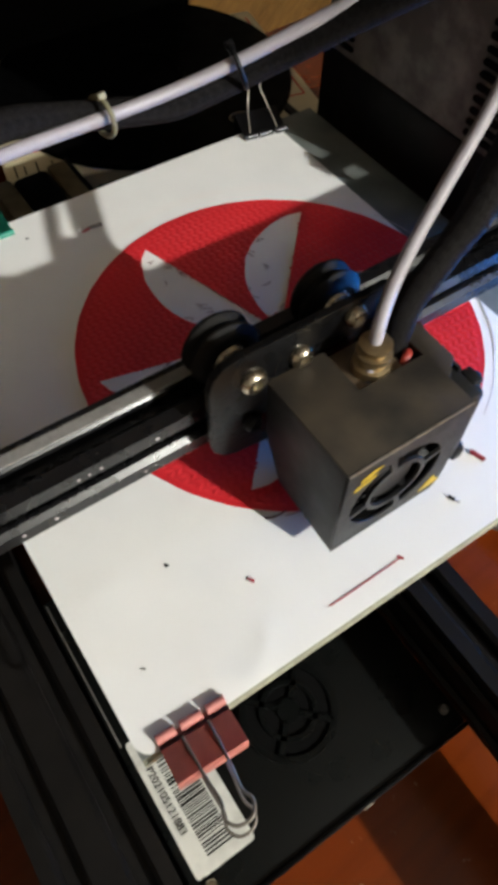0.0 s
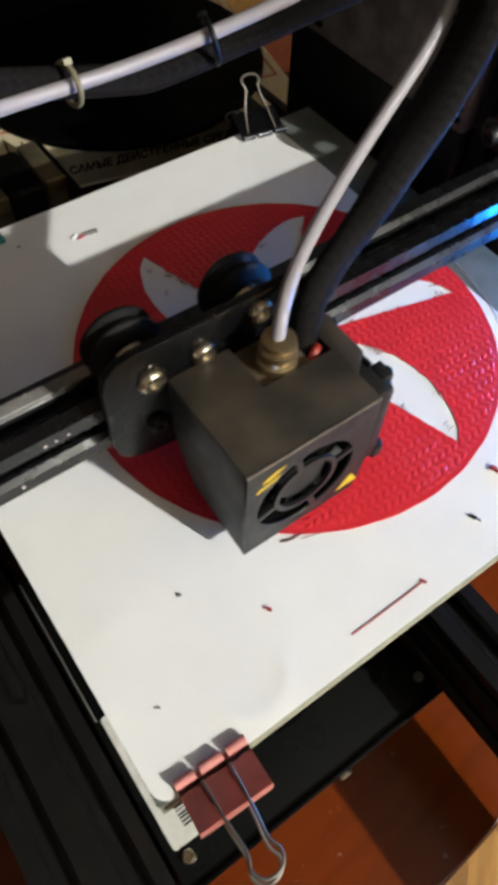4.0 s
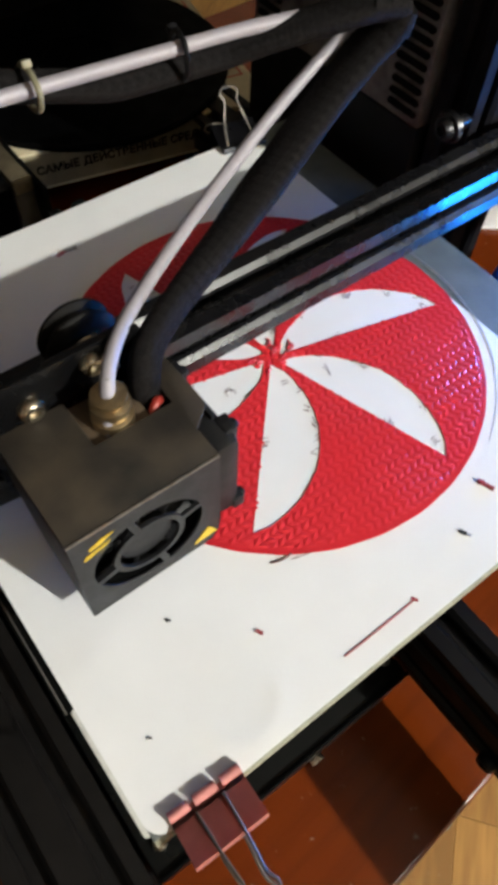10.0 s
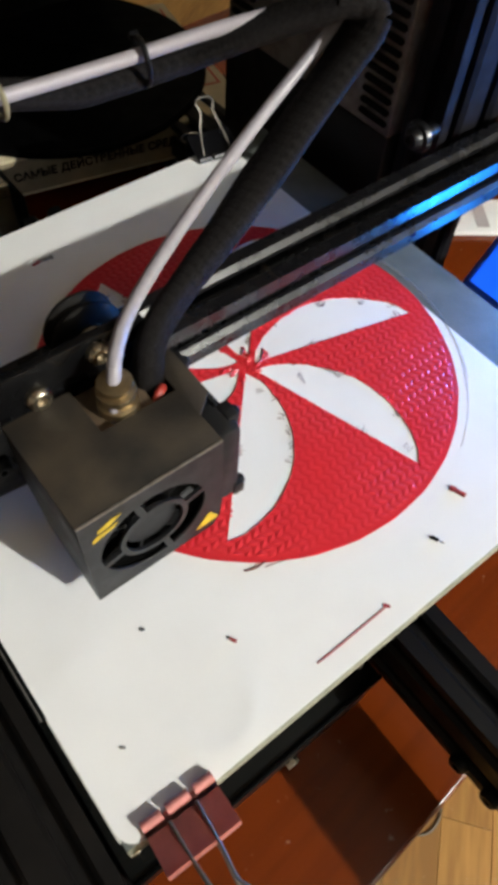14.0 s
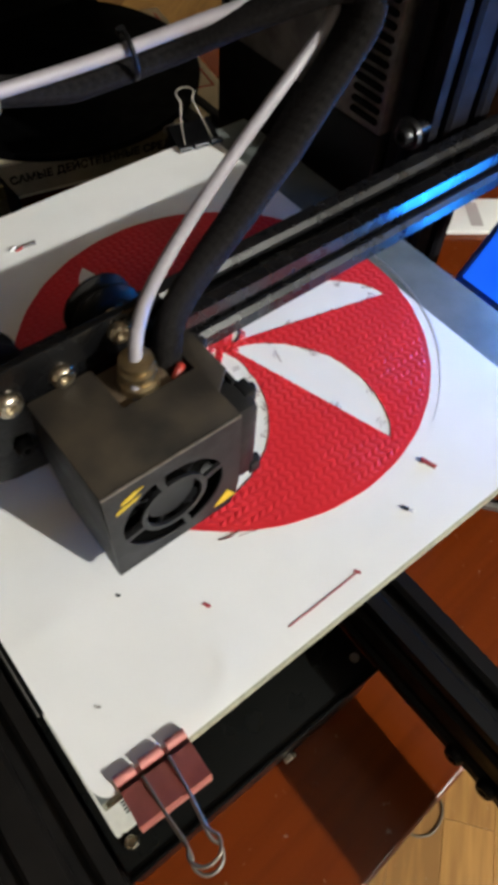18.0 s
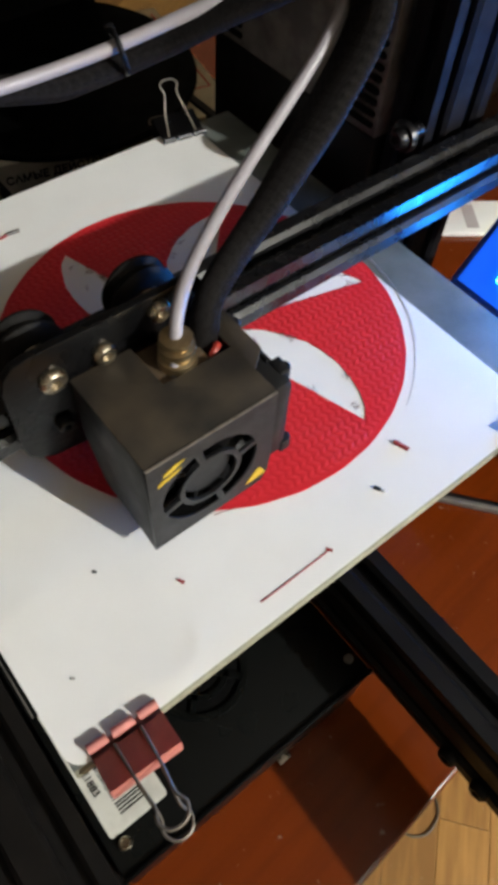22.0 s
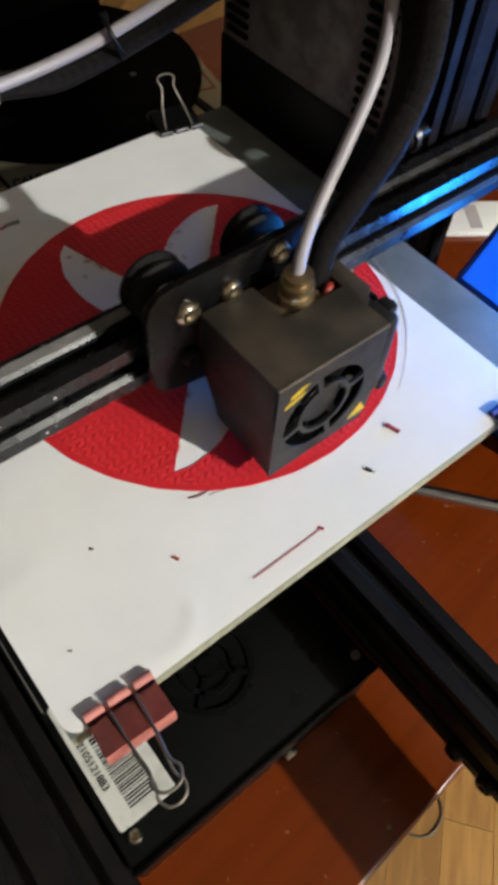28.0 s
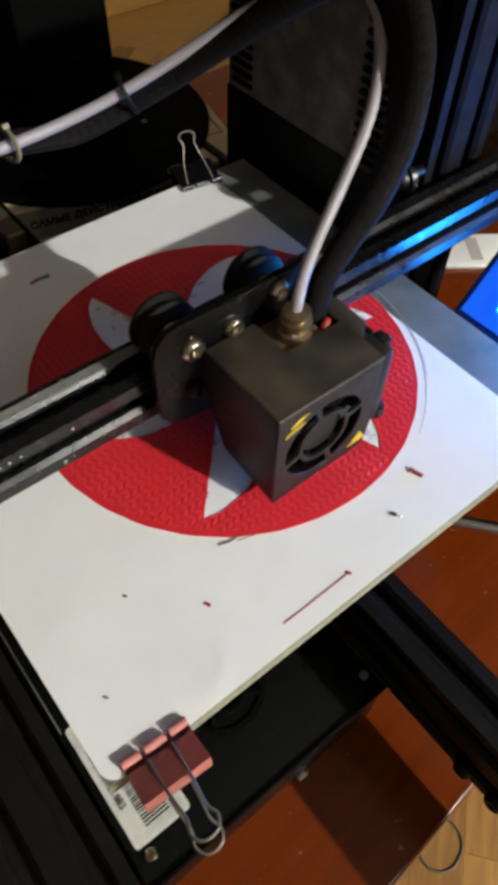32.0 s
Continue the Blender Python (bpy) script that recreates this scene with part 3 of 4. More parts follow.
def control_box():
    b = part("control_box", box(new_bm(), -0.1340, -0.0180, -0.1125, 0.02, -0.1035, -0.0658, 0.0012), BOXM, PRINTER, "black steel controller box with a round fan grille", P())
    c = pose(-0.0728, -0.0715, -0.0652)
    # fan ring, hub and spokes proud of a black disc, the opening's painted shade
    part("fan_opening", turned(new_bm(), [(0, 0), (0.0178, 0), (0.0178, 0.0004), (0, 0.0004)], c, 40), INK, b)
    bm = new_bm()
    for r0, r1 in ((0.0165, 0.0190), (0.0095, 0.0115)):
        turned(bm, [(r0, 0.0004), (r1, 0.0004), (r1, 0.0014), (r0, 0.0014), (r0, 0.0004)], c, 40)
    turned(bm, [(0, 0.0004), (0.0045, 0.0004), (0.0045, 0.0014), (0, 0.0014)], c, 24)
    for k in range(4):
        a = 45 + 90 * k
        box_m = c @ pose(0, 0, 0, 0, 0, a)
        vs0 = len(bm.verts)
        box(bm, 0.004, 0.017, -0.0011, 0.0011, 0.0004, 0.0014)
        bm.verts.ensure_lookup_table()
        bmesh.ops.transform(bm, matrix=box_m, verts=bm.verts[vs0:])
    part("fan_grille", bm, BOXM, b)
    for x, y in ((-0.1275, -0.1035), (-0.0225, -0.1043)):
        bm = new_bm()
        bolt_head(bm, pose(x, y, -0.0658), 0.0026 if x < -0.1 else 0.0020, 0.0018, 0.0015)
        part("screw", bm, STEEL if x < -0.1 else ZINC, b)
    # pale strip put in for the highlight on the box's left top edge
    part("edge_strip", box(new_bm(), -0.1327, -0.1320, -0.0475, 0.018, -0.0658, -0.0653, 0.0002), ZINC, b, "pale strip for the highlight along the box edge")
    part("lip", box(new_bm(), -0.1345, -0.0180, -0.1140, -0.1122, -0.0665, -0.0645, 0.0004), BLACK, b)
    # steel sliver added to give the white glint at the box's foot
    part("edge_tab", box(new_bm(), -0.0632, -0.0575, -0.1150, -0.1126, -0.1020, -0.1008, 0.0003), STEEL, b, "bright sliver for the glint on the lower edge")
    # sticker with a barcode; its long side runs along y
    st = part("sticker", prism(new_bm(), [(x - 0.1190, y - 0.0735) for x, y in rounded(0.0238, 0.0525, 0.0015)], 0.0003, pose(0, 0, -0.0657)), LABEL, b, "white barcode sticker")
    rnd = random.Random(5)
    y = -0.0590
    while y > -0.0945:
        w = rnd.choice((0.0004, 0.0004, 0.0007, 0.0010))
        part("bar", box(new_bm(), -0.1240, -0.1135, y - w, y, -0.06545, -0.06535), INK, b)
        y -= w + rnd.choice((0.0004, 0.0006, 0.0009))
    lettering(b, "P202105121883", 0.0040, pose(-0.1285, -0.0590, -0.06538, 0, 0, -90), INK)


control_box()


def y_motor():
    s = part("bed_motor", box(new_bm(), -0.0365, -0.0135, 0.2255, 0.2665, -0.0915, -0.0505, 0.004, 3), BLACK, PRINTER, "square stepper motor with dull brassy end caps", P())
    part("end_cap", box(new_bm(), -0.0134, -0.0010, 0.2250, 0.2670, -0.0920, -0.0500, 0.002, 2), ENDCAP, s)
    part("end_cap", box(new_bm(), -0.0490, -0.0366, 0.2250, 0.2670, -0.0920, -0.0500, 0.002, 2), ENDCAP, s)
    # added bars of lighter metal stand for the end caps' bright chamfers
    part("bright_corner", box(new_bm(), -0.0130, -0.0014, 0.2236, 0.2262, -0.0580, -0.0494, 0.0006), BRASS, s, "lighter brassy bar for the end cap's bright edge")
    part("bright_corner", box(new_bm(), -0.0486, -0.0370, 0.2236, 0.2262, -0.0580, -0.0494, 0.0006), BRASS, s, "lighter brassy bar for the end cap's bright edge")
    part("mount", box(new_bm(), -0.0010, 0.0015, 0.2100, 0.2680, -0.1095, -0.0500, 0.0005), BLACK, s, "black steel mounting plate")


y_motor()

# ---- the heated bed, which slides along y
BEDPART = new("heated_bed")
BEDPART.parent = PRINTER
BEDPART["label"] = "flat heated bed plate with a worn grey surface"


def bed_parts():
    part("bed_surface", box(new_bm(), -0.1268, 0.1070, -0.1112, 0.1230, -0.0010, -0.0004), BEDGREY, BEDPART, at=pose(0, 0, UP))
    part("bed_plate", box(new_bm(), -0.1268, 0.1070, -0.1126, 0.1230, -0.0052, -0.00105, 0.0004), BEDEDGE, BEDPART, "greenish plate edge", at=pose(0, 0, UP))
    part("carriage_plate", box(new_bm(), -0.085, 0.072, -0.080, 0.090, -0.0240, -0.0205, 0.0005), BLACK, BEDPART, at=pose(0, 0, UP))
    sp = None
    for x in (-0.0795, 0.0665):
        for y in (-0.0745, 0.0845):
            pts = [(0.0042 * math.cos(a * 0.5), 0.0042 * math.sin(a * 0.5), -0.0205 + a * 0.00026) for a in range(61)]
            if sp is None:
                sp = part("spring", tube(new_bm(), pts, 0.0006, 6), STEEL, BEDPART, at=pose(x, y, UP))
                kn = part("knob", turned(new_bm(), [(0, -0.034), (0.014, -0.034), (0.016, -0.032), (0.016, -0.027), (0.006, -0.0242), (0, -0.0242)], None, 24), PLASTIC, BEDPART, at=pose(x, y, UP))
            else:
                again(sp, pose(x, y, UP), BEDPART)
                again(kn, pose(x, y, UP), BEDPART)
    for x in (-0.0195, 0.0065):
        for y in (-0.055, 0.06):
            part("roller", turned(new_bm(), [(0, -0.005), (0.009, -0.005), (0.012, -0.002), (0.012, 0.002), (0.009, 0.005), (0, 0.005)], None, 24), RUBBER, BEDPART, at=pose(x + (0.005 if x > 0 else -0.005) * 2, y, UP - 0.041))


bed_parts()
RIDERS = [(BEDPART, Vector((0, 0, 0)), 0.0)]      # what goes with the bed: object, place on the bed, turn


def rider(ob, x, y, z, turn=0.0):
    RIDERS.append((ob, Vector((x, y, z)), turn))
    ob.matrix_basis = pose(x, y, z, 0, 0, turn)
    return ob


def paper_sheet():
    """A sheet of paper on the bed, slightly wavy."""
    bm = new_bm()
    nx, ny = 104, 117
    grid = []
    for j in range(ny + 1):
        row = []
        for i in range(nx + 1):
            x, y = -0.1270 + 0.2090 * i / nx, -0.1118 + 0.2348 * j / ny
            cx, cy = -0.1270 + 0.006, -0.1118 + 0.006
            if x < cx and y < cy:
                q = max(abs(x - cx), abs(y - cy)) / max(1e-9, math.hypot(x - cx, y - cy))
                x, y = cx + (x - cx) * q, cy + (y - cy) * q
            far = max(0.0, math.hypot(x, y) - 0.091)
            z = 0.00035 * noise.noise((x * 22, y * 22, 1.3)) * min(1, far / 0.02)
            d = math.hypot(x + 0.0875, y + 0.0960)
            z += 0.00033 * math.exp(-((d - 0.012) / 0.0026) ** 2) * min(1.0, max(0.0, (-0.094 - y) / 0.006)) + 0.00030 * math.exp(-((x + 0.1130) / 0.010) ** 2 - ((y + 0.060) / 0.004) ** 2)
            row.append(bm.verts.new((x, y, max(z, -0.0002))))
        grid.append(row)
    for j in range(ny):
        for i in range(nx):
            bm.faces.new((grid[j][i], grid[j][i + 1], grid[j + 1][i + 1], grid[j + 1][i]))
    r = bmesh.ops.extrude_face_region(bm, geom=list(bm.faces))
    for v in r["geom"]:
        if isinstance(v, bmesh.types.BMVert):
            v.co.z -= 0.0002
    bmesh.ops.recalc_face_normals(bm, faces=list(bm.faces))
    ob = tagged(part("paper_sheet", bm, PAPER), "white paper sheet lying on the printer bed", "paper sheet")
    rider(ob, 0, 0, 0)


paper_sheet()
DISC_R = 0.0834


def leaf(a0):
    """The outline of one leaf-shaped gap: a straight side, and a round side on the turning-left side."""
    tip, root = 0.0762, 0.0035
    c, s = math.cos(a0), math.sin(a0)
    out = [(root, 0.0), (tip, 0.0)]
    for i in range(1, 24):
        t = i / 24
        out.append((tip + (root - tip) * t, 0.0208 * math.sin(math.pi * t) ** 0.64))
    rnd = random.Random(int(a0 * 100))
    pts = []
    for x, y in out:
        y += rnd.uniform(-0.0003, 0.0003)
        pts.append((c * x - s * y, s * x + c * y))
    return pts


def printed_disc():
    """A red disc, 1 mm thick, with six leaf-shaped gaps round its centre."""
    rim = [((DISC_R + 0.0001 * math.sin(31 * a)) * math.cos(a), (DISC_R + 0.0001 * math.sin(31 * a)) * math.sin(a)) for a in (2 * math.pi * i / 220 for i in range(220))]
    me = flat_plate([rim] + [leaf(radians(-13 + 60 * k)) for k in range(6)], 0.00018)
    me.materials.append(RED)
    t = thing("printed_disc", "half-printed flat red plastic disc with six leaf-shaped gaps", "3D print")
    d = new("disc", me)
    d.parent = t
    rider(t, 0, 0, 0.00022)
    # loose strings pulled over the gaps, and the thin outline laid first
    rnd = random.Random(11)
    for q in range(20):
        a, r0 = rnd.uniform(0, 6.28), rnd.uniform(0.0005, 0.0075)
        b_ = a + rnd.uniform(-0.7, 0.7)
        x, y = r0 * math.cos(a), r0 * math.sin(a)
        l = rnd.uniform(0.0012, 0.0036)
        part("string", tube(new_bm(), spline([(x, y, 0.0002), (x + l * math.cos(b_), y + l * math.sin(b_), 0.0004), (x + 1.6 * l * math.cos(b_ + 0.4), y + 1.6 * l * math.sin(b_ + 0.4), 0.0001)], 5), 0.00042, 6), RED, t)
    # clusters of short dark hairs where the nozzle crossed the gaps, and red nubs along the straight sides
    for k in range(6):
        a = radians(-13 + 60 * k)
        turn = Matrix.Rotation(a, 4, "Z")
        for q in range(7):
            x = rnd.uniform(0.010, 0.072)
            w = 0.0208 * math.sin(math.pi * min(1, x / 0.0762)) ** 0.64
            y = rnd.choice((0.0012, w - 0.0012, w - 0.0016, w * 0.5))
            g = rnd.uniform(0.6, 2.4)
            for j in range(rnd.randint(2, 4)):
                x1, y1 = x + j * 0.0011 + rnd.uniform(-0.0004, 0.0004), y + rnd.uniform(-0.0012, 0.0010)
                g1, l = g + rnd.uniform(-0.5, 0.5), rnd.uniform(0.0007, 0.0017)
                pts = [(x1 - l * math.cos(g1), y1 - l * math.sin(g1)), (x1 + rnd.uniform(-0.0004, 0.0004), y1), (x1 + l * math.cos(g1), y1 + l * math.sin(g1))]
                part("string", tube(new_bm(), spline([turn @ Vector((u, v, 0.0001)) for u, v in pts], 4), 0.00012, 4), STRINGM, t)
        for q in range(5):
            x = rnd.uniform(0.012, 0.070)
            part("nub", turned(new_bm(), [(0, 0.0), (rnd.uniform(0.0004, 0.0008), 0.0), (0.0003, 0.0003), (0, 0.0004)], turn @ Matrix.Translation((x, rnd.uniform(-0.0002, 0.0003), 0)), 7), RED, t)


printed_disc()


def skirt():
    """Thin lines of plastic laid on the paper outside the disc."""
    t = thing("skirt_lines", "thin pale lines of plastic laid round the disc", "plastic strand")
    for r, a0, a1 in ((0.0872, -62, 24), (0.0880, -40, 8)):
        pts = [(r * math.cos(radians(a0 + (a1 - a0) * i / 40)), r * math.sin(radians(a0 + (a1 - a0) * i / 40)), 0.00005) for i in range(41)]
        part("strand", tube(new_bm(), pts, 0.00013, 6), PALE, t)
    rider(t, 0, 0, 0)


skirt()


def purge_line():
    bm = new_bm()
    tube(bm, [(-0.0545, -0.1046, 0.0), (-0.046, -0.1047, 0.0001), (-0.030, -0.1045, 0.0001), (-0.0245, -0.1044, 0.0001)], 0.00028, 8)
    tube(bm, [(-0.0252, -0.1034, 0.0001), (-0.0245, -0.1045, 0.0002), (-0.0240, -0.1053, 0.0001)], 0.0006, 8)
    for v in bm.verts:
        v.co.z *= 0.5
    ob = tagged(part("purge_line", bm, STRAND), "thin red plastic strand stuck on the paper", "plastic strand")
    rider(ob, 0, 0, 0)


purge_line()


def crumb(name, label, pts, r, m):
    bm = new_bm()
    tube(bm, spline([(x, y, z * 0.30) for x, y, z in pts], 6), r * 0.65, 7)
    for v in bm.verts:
        v.co += Vector((noise.noise(v.co * 900), noise.noise(v.co * 900 + Vector((5, 1, 2))), 0)) * r * 0.6
    ob = tagged(part(name, bm, m), label, "plastic scrap", "scraps on the paper")
    rider(ob, 0, 0, 0)


crumb("plastic_scrap", "small dark red plastic scrap on the paper", [(0.0243, -0.0866, 0.001), (0.0252, -0.0892, 0.0014), (0.0262, -0.0922, 0.001)], 0.0014, STRAND)
crumb("plastic_scrap", "tiny dark plastic scrap on the paper", [(0.0046, -0.0960, 0.001), (0.0056, -0.0982, 0.0014)], 0.0010, NAVY)
crumb("plastic_scrap", "small curled white flake on the paper", [(0.0060, -0.0990, 0.001), (0.0066, -0.1002, 0.0030)], 0.0008, PAPER)
crumb("plastic_scrap", "tiny dark red plastic scrap on the paper", [(-0.0712, -0.0822, 0.0008), (-0.0702, -0.0846, 0.0010)], 0.0008, STRAND)
crumb("plastic_scrap", "tiny dark speck of plastic on the paper", [(-0.0915, -0.0632, 0.0006), (-0.0905, -0.0642, 0.0006)], 0.0006, NAVY)
crumb("plastic_scrap", "small red and grey plastic scrap on the paper", [(-0.0405, 0.0985, 0.0008), (-0.0370, 0.0990, 0.0010)], 0.0010, STRAND)
crumb("plastic_scrap", "small grey plastic scrap on the paper", [(-0.0365, 0.0992, 0.0008), (-0.0310, 0.0985, 0.0010)], 0.0014, ZINC)
crumb("plastic_scrap", "small white curled flake on the paper", [(-0.0425, 0.1000, 0.0008), (-0.0395, 0.1008, 0.0030)], 0.0010, PAPER)
crumb("plastic_scrap", "tiny dark speck of plastic on the paper", [(-0.1145, -0.0885, 0.0006), (-0.1135, -0.0895, 0.0006)], 0.0005, ZINC)
crumb("plastic_scrap", "tiny dark speck of plastic on the paper", [(-0.0645, 0.108, 0.0006), (-0.0630, 0.108, 0.0006)], 0.0006, NAVY)
crumb("plastic_scrap", "dark strings of plastic at the edge of the disc", [(-0.0540, -0.0675, 0.0008), (-0.0500, -0.0690, 0.0010), (-0.0460, -0.0690, 0.0008)], 0.0005, STRINGM)
crumb("plastic_scrap", "thin dark hair of plastic beside the disc", [(-0.0475, -0.0705, 0.0004), (-0.0420, -0.0722, 0.0004), (-0.0350, -0.0742, 0.0004)], 0.0002, STRINGM)


def binder_clip(name, label, colour, width, depth=0.017, gape=0.016):
    """A folded steel clip with two wire handles; its mouth points to +y."""
    t = thing(name, label, "binder clip", "clips on the bed")
    s = width / 2
    sec = [(0.0046, 0.0006), (0.0028, 0.0010), (0.0015, 0.0010), (-depth, gape / 2), (-depth - 0.0005, gape / 2 - 0.001), (-depth - 0.0005, -gape / 2 + 0.001), (-depth, -gape / 2), (0.0015, -0.0058), (0.0028, -0.0061), (0.004, -0.0056)]
    bm = new_bm()
    th = 0.0006
    rows_ = []
    for x in (-s, s):
        rows_.append([bm.verts.new((x, y, z)) for y, z in sec])
    for i in range(len(sec) - 1):
        bm.faces.new((rows_[0][i], rows_[0][i + 1], rows_[1][i + 1], rows_[1][i]))
    bmesh.ops.solidify(bm, geom=list(bm.faces), thickness=th)
    part("body", bm, colour, t)
    # the three rolled ears that hold the handles
    for k in (-1, 0, 1):
        w = width * (0.135 if k else 0.155)
        bm = new_bm()
        tube(bm, [(k * width * 0.365 - w, 0.0046, 0.0011), (k * width * 0.365 - w * 0.96, 0.0046, 0.0011), (k * width * 0.365 + w * 0.96, 0.0046, 0.0011), (k * width * 0.365 + w, 0.0046, 0.0011)], 0.0015, 14)
        part("ear", bm, colour, t)
    return t


def wire_handle(t, width, up, z0, back, rise, splay=1.0):
    """A bent wire loop lying back over the clip."""
    w = width * 0.19
    sg = 1 if up else -1
    pts = [(-w * splay, 0.0018, z0 - 0.0024), (-w * (0.35 + 0.55 * splay), -back * 0.45, z0 + sg * rise * 0.35), (-w * 0.75, -back * 0.8, z0 + sg * rise * 0.8), (-w * 1.05, -back * 0.95, z0 + sg * rise), (-w * 0.7, -back * 1.08, z0 + sg * rise * 1.1),
           (0, -back * 1.12, z0 + sg * rise * 1.12), (w * 0.7, -back * 1.08, z0 + sg * rise * 1.1), (w * 1.05, -back * 0.95, z0 + sg * rise), (w * 0.75, -back * 0.8, z0 + sg * rise * 0.8), (w * (0.35 + 0.55 * splay), -back * 0.45, z0 + sg * rise * 0.35), (w * splay, 0.0018, z0 - 0.0024)]
    part("wire_handle", tube(new_bm(), spline(pts, 60), 0.0005, 8), WIRE, t, "bent steel wire handle")


pink = binder_clip("binder_clip", "pink enamelled binder clip gripping the front edge of the bed", PINK, 0.0225, 0.0092, 0.0100)
wire_handle(pink, 0.0225, True, 0.0036, 0.0240, 0.0044)
wire_handle(pink, 0.0225, False, -0.0072, 0.0252, 0.003)
rider(pink, -0.1098, -0.1142, 0.0, -3)
black_clip = binder_clip("binder_clip", "black binder clip with upright wire handle on the bed edge", NAVY, 0.0235, 0.010, 0.011)
wire_handle(black_clip, 0.0235, True, 0.0032, 0.014, 0.0155, 1.7)
wire_handle(black_clip, 0.030, False, -0.0072, 0.030, 0.002)
rider(black_clip, 0.0735, 0.1195, 0.0, 170)
dark_clip = binder_clip("binder_clip", "large dark binder clip on the bed corner, blue-lit in its colour", BLUECLIP, 0.030, 0.024, 0.020)
wire_handle(dark_clip, 0.030, False, -0.0072, 0.03, 0.004)
rider(dark_clip, 0.0755, -0.1125, 0.0, 0)
green_clip = binder_clip("binder_clip", "green binder clip on the back edge of the bed", GREEN, 0.024)
wire_handle(green_clip, 0.024, False, -0.0072, 0.03, 0.002)
rider(green_clip, -0.079, 0.1195, 0.0, 180)

# ---- the hot end carriage, which slides along x
CARRIAGE = new("hot_end_carriage")
CARRIAGE.parent = PRINTER
CARRIAGE["label"] = "black hot end carriage with a boxy fan shroud"


def carriage_parts():
    at = pose(0, 0, UP)
    # mounting plate in x, z, standing behind the shroud
    out = [(-0.0880, 0.034), (-0.0870, 0.029), (-0.0840, 0.025), (-0.0790, 0.0225), (-0.0720, 0.0215), (-0.030, 0.014), (-0.014, 0.014), (-0.012, 0.030), (-0.020, 0.064), (-0.0215, 0.067), (-0.0250, 0.069), (-0.078, 0.069), (-0.0830, 0.0680), (-0.0865, 0.0650), (-0.0880, 0.0600)]
    bm = new_bm()
    prism(bm, out, 0.0030, pose(0, -0.0060, 0, 90), 0.0006)
    part("plate", bm, PLATEM, CARRIAGE, at=at)
    wheel = None
    for x, z in ((-0.0725, 0.0522), (-0.0320, 0.0522), (-0.0520, 0.0118)):
        if wheel is None:
            bm = new_bm()
            turned(bm, [(0.0025, -0.0051), (0.0075, -0.0051), (0.0078, -0.0058), (0.0095, -0.0055), (0.0119, -0.0032), (0.0119, -0.0022), (0.0100, 0), (0.0119, 0.0022), (0.0119, 0.0032), (0.0095, 0.0055), (0.0078, 0.0058), (0.0075, 0.0051), (0.0025, 0.0051)], pose(0, 0, 0, 90), 40)
            wheel = part("wheel", bm, WHEELM, CARRIAGE, "black grooved roller wheel", at=pose(x, 0.010, z + UP))
            bm = new_bm()
            turned(bm, [(0, -0.0084), (0.0030, -0.0084), (0.0032, -0.0074), (0.0056, -0.0072), (0.0060, -0.0060), (0.0056, -0.0048), (0, -0.0048)], pose(0, 0, 0, -90), 24)
            hub = part("hub_nut", bm, STEEL, CARRIAGE, at=pose(x, 0.010, z + UP))
            turnb = new_bm()
            turned(turnb, [(0, 0), (0.0042, 0), (0.0042, 0.0125), (0, 0.0125)], pose(0, 0, 0, 90), 20)
            spacer = part("spacer", turnb, ZINC, CARRIAGE, at=pose(x, 0.0045, z + UP))
        else:
            again(wheel, pose(x, 0.010, z + UP), CARRIAGE)
            again(hub, pose(x, 0.010, z + UP), CARRIAGE)
            again(spacer, pose(x, 0.0045, z + UP), CARRIAGE)
    for x, z, r in ((-0.0735, 0.0570, 0.0044), (-0.0565, 0.0575, 0.0040), (-0.0370, 0.0630, 0.0038), (-0.0735, 0.0365, 0.0030)):
        bm = new_bm()
        bolt_head(bm, pose(x, -0.0090, z + UP, 90), r, 0.0028, r * 0.4)
        part("bolt", bm, STEEL if r > 0.0035 else PLASTIC, CARRIAGE)
    # shroud: front sheet, top sheet with a notch, side sheet
    front = [(-0.0690, 0.0070), (-0.0262, 0.0075), (-0.0236, 0.0120), (-0.0228, 0.0200), (-0.0228, 0.0540), (-0.0690, 0.0540)]
    fx, fz = -0.0470, 0.0300
    hole = [(fx + 0.0178 * math.cos(2 * math.pi * k / 48), fz + 0.0178 * math.sin(2 * math.pi * k / 48)) for k in range(48)]
    me = flat_plate([front, hole], 0.0006)
    me.materials.append(SHROUD)
    sh = new("shroud_front", me)
    sh.parent, sh.matrix_basis = CARRIAGE, at @ pose(0, -0.0486, 0, 90)
    sh["label"] = "dark sheet metal front with a round fan opening"
    # thin light bar in place of the highlight on the bent upper edge
    part("worn_edge", tube(new_bm(), [(-0.0690, 0.0541, 0.0004), (-0.0460, 0.0542, 0.0004), (-0.0232, 0.0541, 0.0004)], 0.00045, 8), EDGE_SHINE, sh, "light bar for the highlight along the upper edge")
    top = [(-0.0690, -0.0491), (-0.0228, -0.0491), (-0.0228, -0.0385), (-0.0160, -0.0330), (-0.0160, -0.0100), (-0.0235, -0.0100), (-0.0235, -0.0272), (-0.0480, -0.0272), (-0.0480, -0.0100), (-0.0690, -0.0100)]
    bm = new_bm()
    prism(bm, top, 0.0012, pose(0, 0, 0.0531), 0.0003)
    part("shroud_top", bm, DUSTY, CARRIAGE, "dusty dark sheet metal top with a notch", at=at)
    side = [(-0.0480, 0.0070), (-0.0480, 0.0530), (-0.0105, 0.0530), (-0.0105, 0.0300), (-0.0200, 0.0100)]
    bm = new_bm()
